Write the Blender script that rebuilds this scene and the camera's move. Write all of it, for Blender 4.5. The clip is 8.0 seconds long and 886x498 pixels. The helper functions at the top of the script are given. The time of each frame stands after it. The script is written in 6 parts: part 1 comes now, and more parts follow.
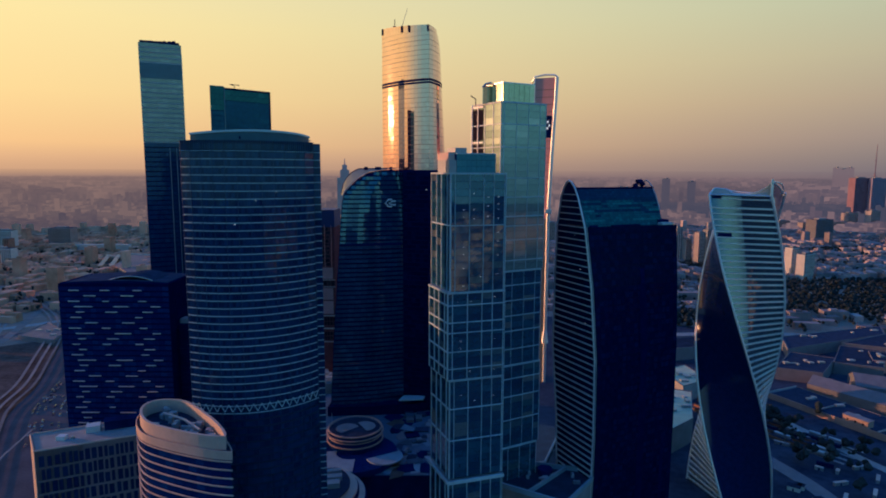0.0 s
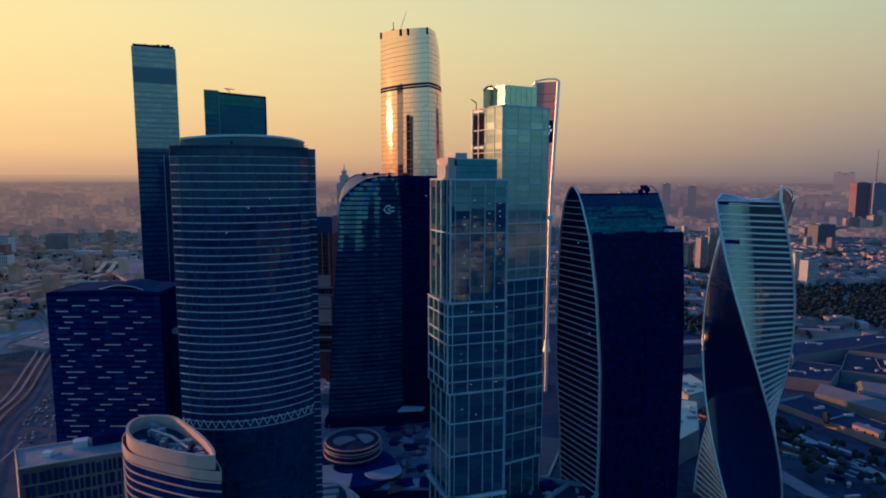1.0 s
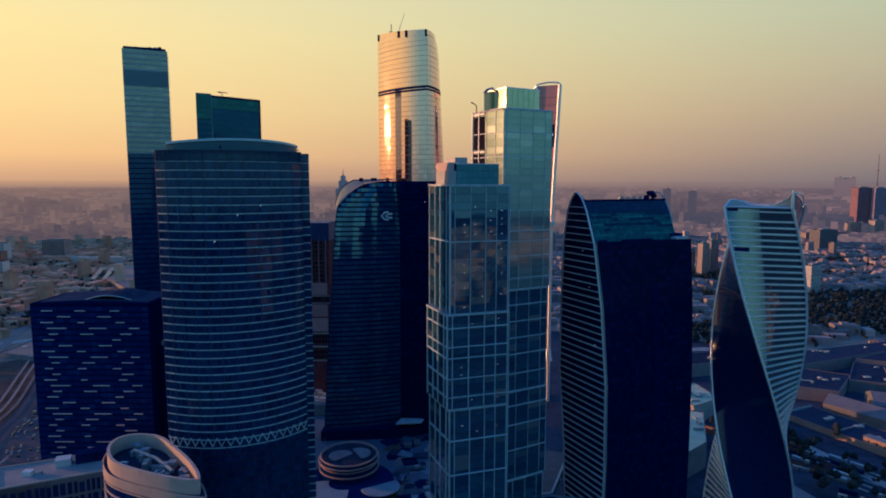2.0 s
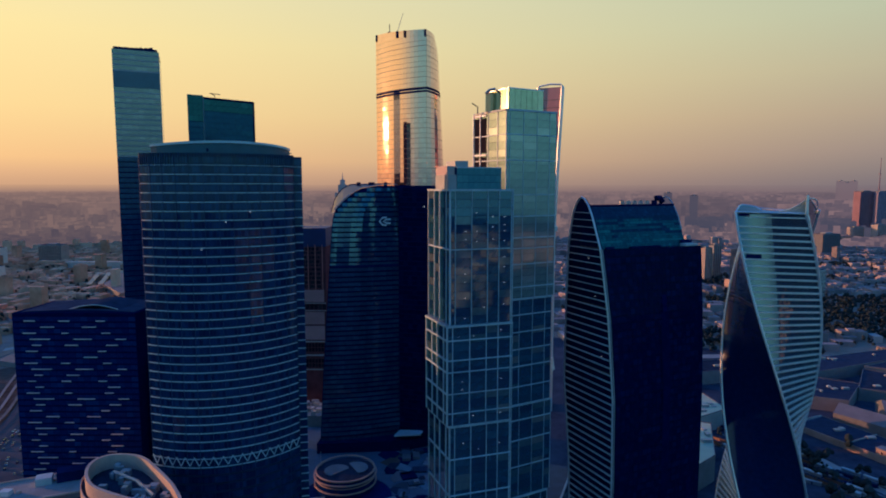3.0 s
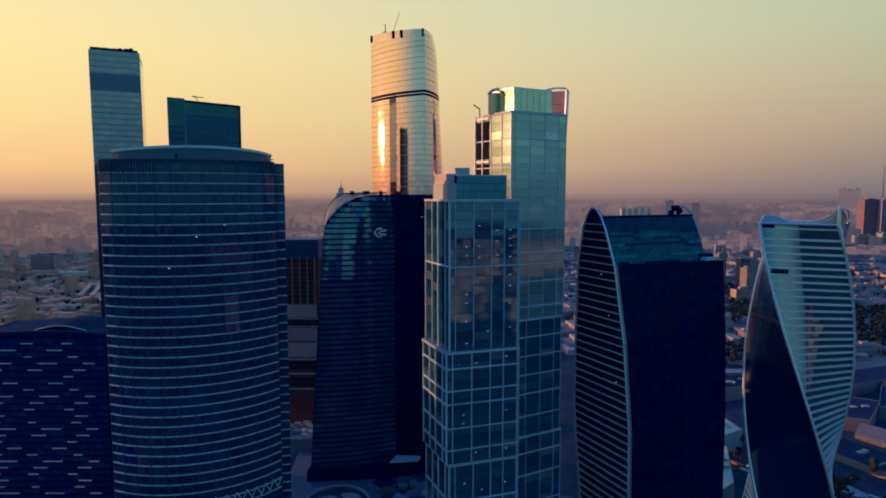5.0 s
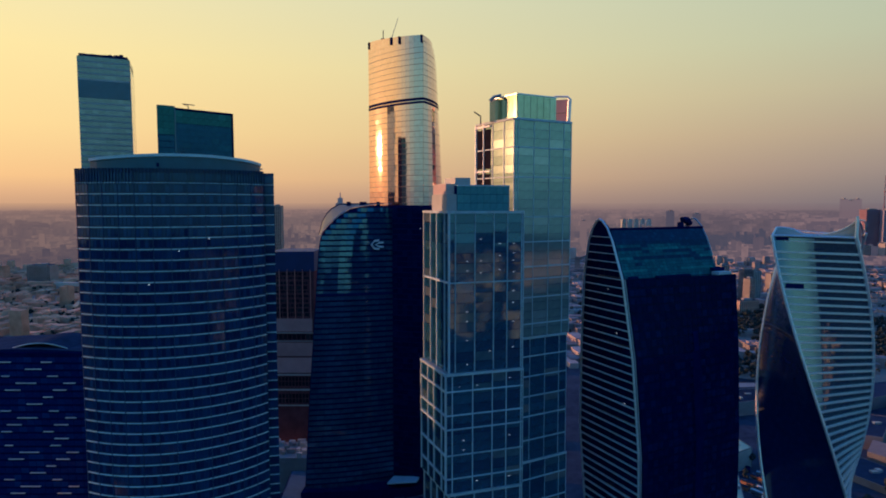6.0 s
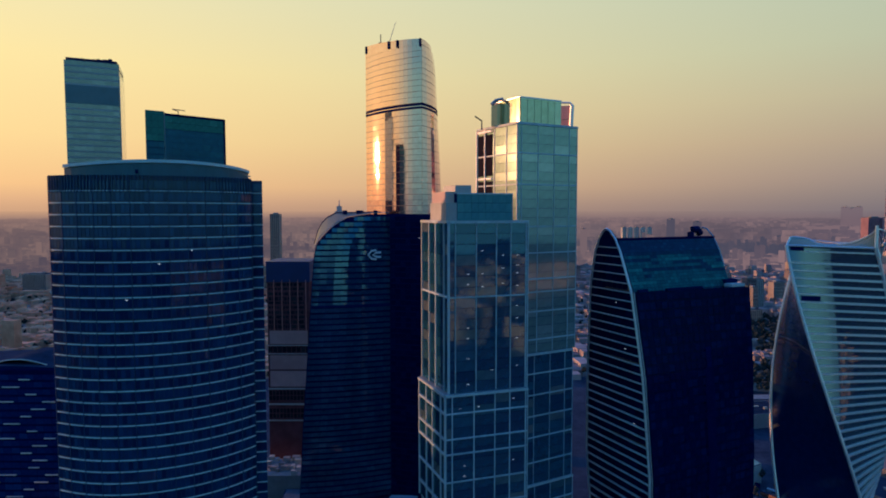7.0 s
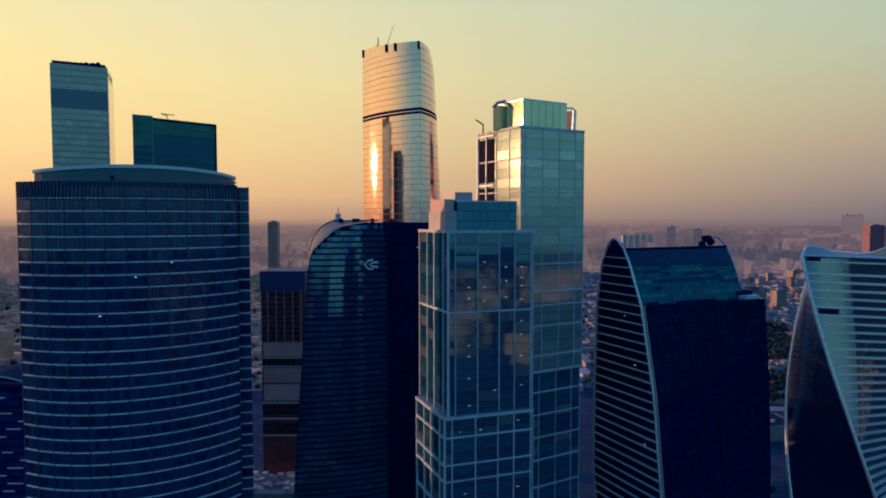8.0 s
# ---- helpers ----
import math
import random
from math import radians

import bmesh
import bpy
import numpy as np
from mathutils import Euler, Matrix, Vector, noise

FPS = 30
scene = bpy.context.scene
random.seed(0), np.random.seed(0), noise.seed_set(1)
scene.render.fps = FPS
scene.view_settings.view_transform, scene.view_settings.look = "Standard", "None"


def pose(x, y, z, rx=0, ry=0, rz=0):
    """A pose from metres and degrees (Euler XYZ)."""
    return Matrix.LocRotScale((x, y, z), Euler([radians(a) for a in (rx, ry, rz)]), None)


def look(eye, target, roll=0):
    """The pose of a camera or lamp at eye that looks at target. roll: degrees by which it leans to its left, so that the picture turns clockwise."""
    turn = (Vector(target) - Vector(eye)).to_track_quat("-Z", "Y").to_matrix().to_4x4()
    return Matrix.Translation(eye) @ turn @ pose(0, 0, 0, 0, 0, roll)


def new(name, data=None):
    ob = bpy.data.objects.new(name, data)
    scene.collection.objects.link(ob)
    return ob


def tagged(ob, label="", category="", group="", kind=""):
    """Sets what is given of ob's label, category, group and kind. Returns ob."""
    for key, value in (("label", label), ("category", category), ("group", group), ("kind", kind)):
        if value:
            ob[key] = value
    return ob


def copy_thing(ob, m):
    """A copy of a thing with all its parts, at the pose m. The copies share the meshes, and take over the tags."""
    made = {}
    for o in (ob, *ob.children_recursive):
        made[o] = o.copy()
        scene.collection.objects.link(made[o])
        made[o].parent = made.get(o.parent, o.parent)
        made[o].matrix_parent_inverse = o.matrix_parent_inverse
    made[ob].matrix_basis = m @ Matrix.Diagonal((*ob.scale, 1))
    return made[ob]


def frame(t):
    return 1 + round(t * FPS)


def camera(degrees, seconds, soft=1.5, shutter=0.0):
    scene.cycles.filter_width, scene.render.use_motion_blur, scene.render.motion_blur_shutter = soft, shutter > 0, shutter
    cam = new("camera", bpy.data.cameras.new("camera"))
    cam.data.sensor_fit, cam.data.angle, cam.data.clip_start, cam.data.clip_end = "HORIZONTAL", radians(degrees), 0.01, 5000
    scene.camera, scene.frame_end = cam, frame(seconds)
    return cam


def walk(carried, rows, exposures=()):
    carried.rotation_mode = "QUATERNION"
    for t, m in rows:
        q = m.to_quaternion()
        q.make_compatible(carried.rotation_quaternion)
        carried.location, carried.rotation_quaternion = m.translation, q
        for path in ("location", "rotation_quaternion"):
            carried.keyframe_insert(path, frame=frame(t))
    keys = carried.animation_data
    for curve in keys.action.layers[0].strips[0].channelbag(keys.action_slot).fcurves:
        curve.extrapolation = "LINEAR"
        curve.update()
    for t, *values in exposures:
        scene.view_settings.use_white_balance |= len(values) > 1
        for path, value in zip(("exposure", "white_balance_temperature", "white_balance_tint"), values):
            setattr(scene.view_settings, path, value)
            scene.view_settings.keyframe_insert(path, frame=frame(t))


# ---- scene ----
# ---- camera and its flight ----
cam = camera(72.2, 8.0, soft=1.85)
METRES, EYE = 121.0, 242.0
ROWS = [
    (0.0, 0.0, 0.0, 0.0, 0.03, -7.24, -0.21),
    (0.5, 0.0007, 0.0457, 0.0011, 0.02, -7.0, -0.17),
    (1.0, 0.0013, 0.0998, 0.0026, 0.02, -6.74, -0.13),
    (1.5, 0.0022, 0.1589, 0.004, -0.01, -6.49, -0.09),
    (3.0, 0.0041, 0.3516, 0.0084, -0.03, -5.9, -0.05),
    (3.5, 0.0056, 0.4172, 0.0102, -0.03, -5.75, -0.04),
    (4.0, 0.0064, 0.4827, 0.0116, -0.05, -5.61, -0.02),
    (4.5, 0.0069, 0.5483, 0.0131, -0.06, -5.48, 0.02),
    (6.0, 0.0099, 0.7424, 0.0196, -0.1, -4.21, 0.0),
    (6.5, 0.0108, 0.8065, 0.0217, -0.12, -3.82, 0.02),
    (7.0, 0.0114, 0.8707, 0.0236, -0.14, -3.46, 0.03),
    (7.5, 0.0118, 0.9354, 0.0253, -0.17, -3.09, 0.03),
    (8.0, 0.0127, 0.9995, 0.0272, -0.19, -2.74, 0.04),
]
walk(cam, [(t, pose(METRES * x, METRES * y, EYE + METRES * z, 90 + pitch, roll, yaw)) for t, x, y, z, yaw, pitch, roll in ROWS])

# ---- sky and sun ----
SUN_AZ = Vector((-0.961, 0.276, 0.0)).normalized()   # low in the west
SUN_EL = radians(5.3)


def lin(r, g, b):
    """Display colour 0..255 as linear RGBA."""
    return tuple(((c / 255) / 12.92 if c <= 10 else ((c / 255 + 0.055) / 1.055) ** 2.4) for c in (r, g, b)) + (1.0,)


def node(tree, kind, **values):
    n = tree.nodes.new(kind)
    for key, value in values.items():
        n.inputs[key].default_value = value
    return n


def ramp(tree, stops):
    n = tree.nodes.new("ShaderNodeValToRGB")
    e = n.color_ramp.elements
    while len(e) < len(stops):
        e.new(0.5)
    for el, (p, c) in zip(e, stops):
        el.position, el.color = p, c
    return n


def maths(tree, op, a, b=None):
    n = tree.nodes.new("ShaderNodeMath")
    n.operation = op
    for i, v in enumerate((a, b)):
        if v is None:
            continue
        if isinstance(v, (int, float)):
            n.inputs[i].default_value = v
        else:
            tree.links.new(v, n.inputs[i])
    return n.outputs[0]


def mixed(tree, fac, a, b, blend="MIX"):
    n = tree.nodes.new("ShaderNodeMix")
    n.data_type, n.blend_type = "RGBA", blend
    for i, v in ((0, fac), (6, a), (7, b)):
        if isinstance(v, (int, float, tuple)):
            n.inputs[i].default_value = v
        else:
            tree.links.new(v, n.inputs[i])
    return n.outputs[2]


def feed(tree, value, socket):
    """A number or a link into a socket."""
    if isinstance(value, (int, float)):
        socket.default_value = value
    else:
        tree.links.new(value, socket)


def dusk(tree, way, height):
    """The dusk sky's colour: elevation ramps towards the sunset, away from it and on the night side, blended by compass."""
    wt = tree
    nrm = wt.nodes.new("ShaderNodeVectorMath")
    nrm.operation = "NORMALIZE"
    wt.links.new(way, nrm.inputs[0])
    dot = wt.nodes.new("ShaderNodeVectorMath")
    dot.operation = "DOT_PRODUCT"
    dot.inputs[1].default_value = SUN_AZ
    wt.links.new(nrm.outputs[0], dot.inputs[0])
    toward = wt.nodes.new("ShaderNodeMapRange")
    toward.inputs[1].default_value, toward.inputs[2].default_value = -0.36, 0.80
    wt.links.new(dot.outputs["Value"], toward.inputs[0])
    # elevation ramps: towards the sunset, and away from it
    west = ramp(wt, [(0.0, lin(210, 164, 130)), (0.006, lin(214, 167, 131)), (0.02, lin(230, 180, 136)), (0.04, lin(249, 198, 140)), (0.11, lin(255, 219, 152)), (0.21, lin(255, 231, 164)),
                     (0.34, lin(238, 230, 184)), (0.46, lin(120, 160, 185)), (0.6, lin(48, 120, 200)), (1.0, lin(44, 114, 210))])
    east = ramp(wt, [(0.0, lin(124, 114, 121)), (0.006, lin(127, 117, 122)), (0.022, lin(139, 127, 126)), (0.05, lin(158, 141, 133)), (0.10, lin(179, 161, 140)), (0.16, lin(189, 181, 152)),
                     (0.23, lin(188, 194, 166)), (0.32, lin(184, 198, 176)), (0.43, lin(90, 140, 170)), (0.58, lin(48, 120, 200)), (1.0, lin(44, 114, 210))])
    for r in (west, east):
        feed(wt, height, r.inputs[0])
    grad = mixed(wt, toward.outputs[0], east.outputs[0], west.outputs[0])
    # the night side of the sky, opposite the afterglow
    night = ramp(wt, [(0.0, lin(88, 130, 146)), (0.05, lin(112, 165, 172)), (0.2, lin(120, 182, 186)), (0.36, lin(46, 126, 180)), (0.6, lin(48, 120, 200)), (1.0, lin(44, 114, 210))])
    feed(wt, height, night.inputs[0])
    dot2 = wt.nodes.new("ShaderNodeVectorMath")
    dot2.operation = "DOT_PRODUCT"
    dot2.inputs[1].default_value = (0.447, -0.894, 0.0)
    wt.links.new(nrm.outputs[0], dot2.inputs[0])
    away = wt.nodes.new("ShaderNodeMapRange")
    away.interpolation_type = "SMOOTHSTEP"
    away.inputs[1].default_value, away.inputs[2].default_value = -0.44, 0.12
    wt.links.new(dot2.outputs["Value"], away.inputs[0])
    return mixed(wt, away.outputs[0], grad, night.outputs[0])


world = bpy.data.worlds.new("dusk_sky")
scene.world = world
world.use_nodes = True
wt = world.node_tree
wt.nodes.clear()
co = wt.nodes.new("ShaderNodeTexCoord")
sep = wt.nodes.new("ShaderNodeSeparateXYZ")
wt.links.new(co.outputs["Generated"], sep.inputs[0])
flat = wt.nodes.new("ShaderNodeCombineXYZ")
wt.links.new(sep.outputs[0], flat.inputs[0])
wt.links.new(sep.outputs[1], flat.inputs[1])
grad = dusk(wt, flat.outputs[0], sep.outputs[2])
sky = wt.nodes.new("ShaderNodeTexSky")
sky.sky_type, sky.sun_disc = "NISHITA", False
sky.sun_elevation, sky.sun_rotation = SUN_EL, math.atan2(SUN_AZ.x, SUN_AZ.y)
sky.dust_density = 3.0
dome = mixed(wt, 0.004, grad, sky.outputs[0], "ADD")
bg = node(wt, "ShaderNodeBackground", Strength=1.0)
wt.links.new(dome, bg.inputs[0])
out = wt.nodes.new("ShaderNodeOutputWorld")
wt.links.new(bg.outputs[0], out.inputs[0])

sun = new("sun", bpy.data.lights.new("sun", "SUN"))
sun.data.energy, sun.data.angle, sun.data.color = 3.7, radians(0.6), (1.0, 0.43, 0.20)
SUN_DIR = Vector((SUN_AZ.x * math.cos(SUN_EL), SUN_AZ.y * math.cos(SUN_EL), math.sin(SUN_EL)))
sun.matrix_world = look((0, 0, 600), Vector((0, 0, 600)) - SUN_DIR)

# ---- materials ----


def surface(name, colour, rough=0.7, metal=0.0, vary=0.25, grain=0.4, patch=6.0, bump=0.0, ior=1.45, shade=None, matt=False):
    """Painted, stone or metal surface: two scales of noise in colour, and in roughness."""
    m = bpy.data.materials.new(name)
    m.use_nodes = True
    t = m.node_tree
    b = t.nodes["Principled BSDF"]
    b.inputs["Metallic"].default_value, b.inputs["IOR"].default_value = metal, ior
    if matt:
        b.inputs["Specular IOR Level"].default_value = 0.0
    c = t.nodes.new("ShaderNodeTexCoord").outputs["Object"]
    big, fine = node(t, "ShaderNodeTexNoise", Scale=1 / patch, Detail=4.0), node(t, "ShaderNodeTexNoise", Scale=1 / grain, Detail=3.0)
    for n in (big, fine):
        t.links.new(c, n.inputs["Vector"])
    rnd = t.nodes.new("ShaderNodeObjectInfo").outputs["Random"]
    isl = t.nodes.new("ShaderNodeNewGeometry").outputs["Random Per Island"]
    mix = maths(t, "ADD", maths(t, "MULTIPLY", big.outputs[0], 0.5), maths(t, "MULTIPLY", fine.outputs[0], 0.25))
    own = maths(t, "FRACT", maths(t, "ADD", rnd, isl))
    mix = maths(t, "ADD", mix, maths(t, "MULTIPLY", own, 0.25))
    lo = tuple(v * (1 - vary) for v in colour[:3]) + (1,)
    hi = tuple(min(1, v * (1 + vary)) for v in colour[:3]) + (1,)
    if shade:
        hi = shade
    ra = ramp(t, [(0.3, lo), (0.7, hi)])
    t.links.new(mix, ra.inputs[0])
    t.links.new(ra.outputs[0], b.inputs["Base Color"])
    t.links.new(maths(t, "ADD", maths(t, "MULTIPLY", big.outputs[0], 0.2), rough - 0.1), b.inputs["Roughness"])
    if bump:
        bu = node(t, "ShaderNodeBump", Strength=0.5, Distance=bump)
        t.links.new(fine.outputs[0], bu.inputs["Height"])
        t.links.new(bu.outputs[0], b.inputs["Normal"])
    return m


def glazing(name, dark, light, rough=0.06, ior=1.9, metal=0.0, often=0.75, vary_rough=0.08, gloss=0.5, tint=(0.42, 0.84, 1.0, 1.0)):
    """Coated facade glass: each pane has its own tint (dark rooms, drawn blinds), and is slightly uneven."""
    m = bpy.data.materials.new(name)
    m.use_nodes = True
    t = m.node_tree
    b = t.nodes["Principled BSDF"]
    b.inputs["Metallic"].default_value, b.inputs["IOR"].default_value = metal, ior
    b.inputs["Specular IOR Level"].default_value = gloss
    if not metal:
        b.inputs["Specular Tint"].default_value = tint   # blue coating as a rule
    rnd = t.nodes.new("ShaderNodeObjectInfo").outputs["Random"]
    isl = t.nodes.new("ShaderNodeNewGeometry").outputs["Random Per Island"]
    own = maths(t, "FRACT", maths(t, "ADD", rnd, isl))
    ra = ramp(t, [(0.0, dark), (often, tuple(0.7 * a + 0.3 * l for a, l in zip(dark, light))), (1.0, light)])
    t.links.new(own, ra.inputs[0])
    c = t.nodes.new("ShaderNodeTexCoord").outputs["Object"]
    n = node(t, "ShaderNodeTexNoise", Scale=0.35, Detail=3.0)
    t.links.new(c, n.inputs["Vector"])
    t.links.new(mixed(t, 0.5, ra.outputs[0], n.outputs[0], "SOFT_LIGHT"), b.inputs["Base Color"])
    t.links.new(maths(t, "ADD", maths(t, "MULTIPLY", own, vary_rough), rough), b.inputs["Roughness"])
    return m


def rgb(r, g, b):
    return (r, g, b, 1.0)


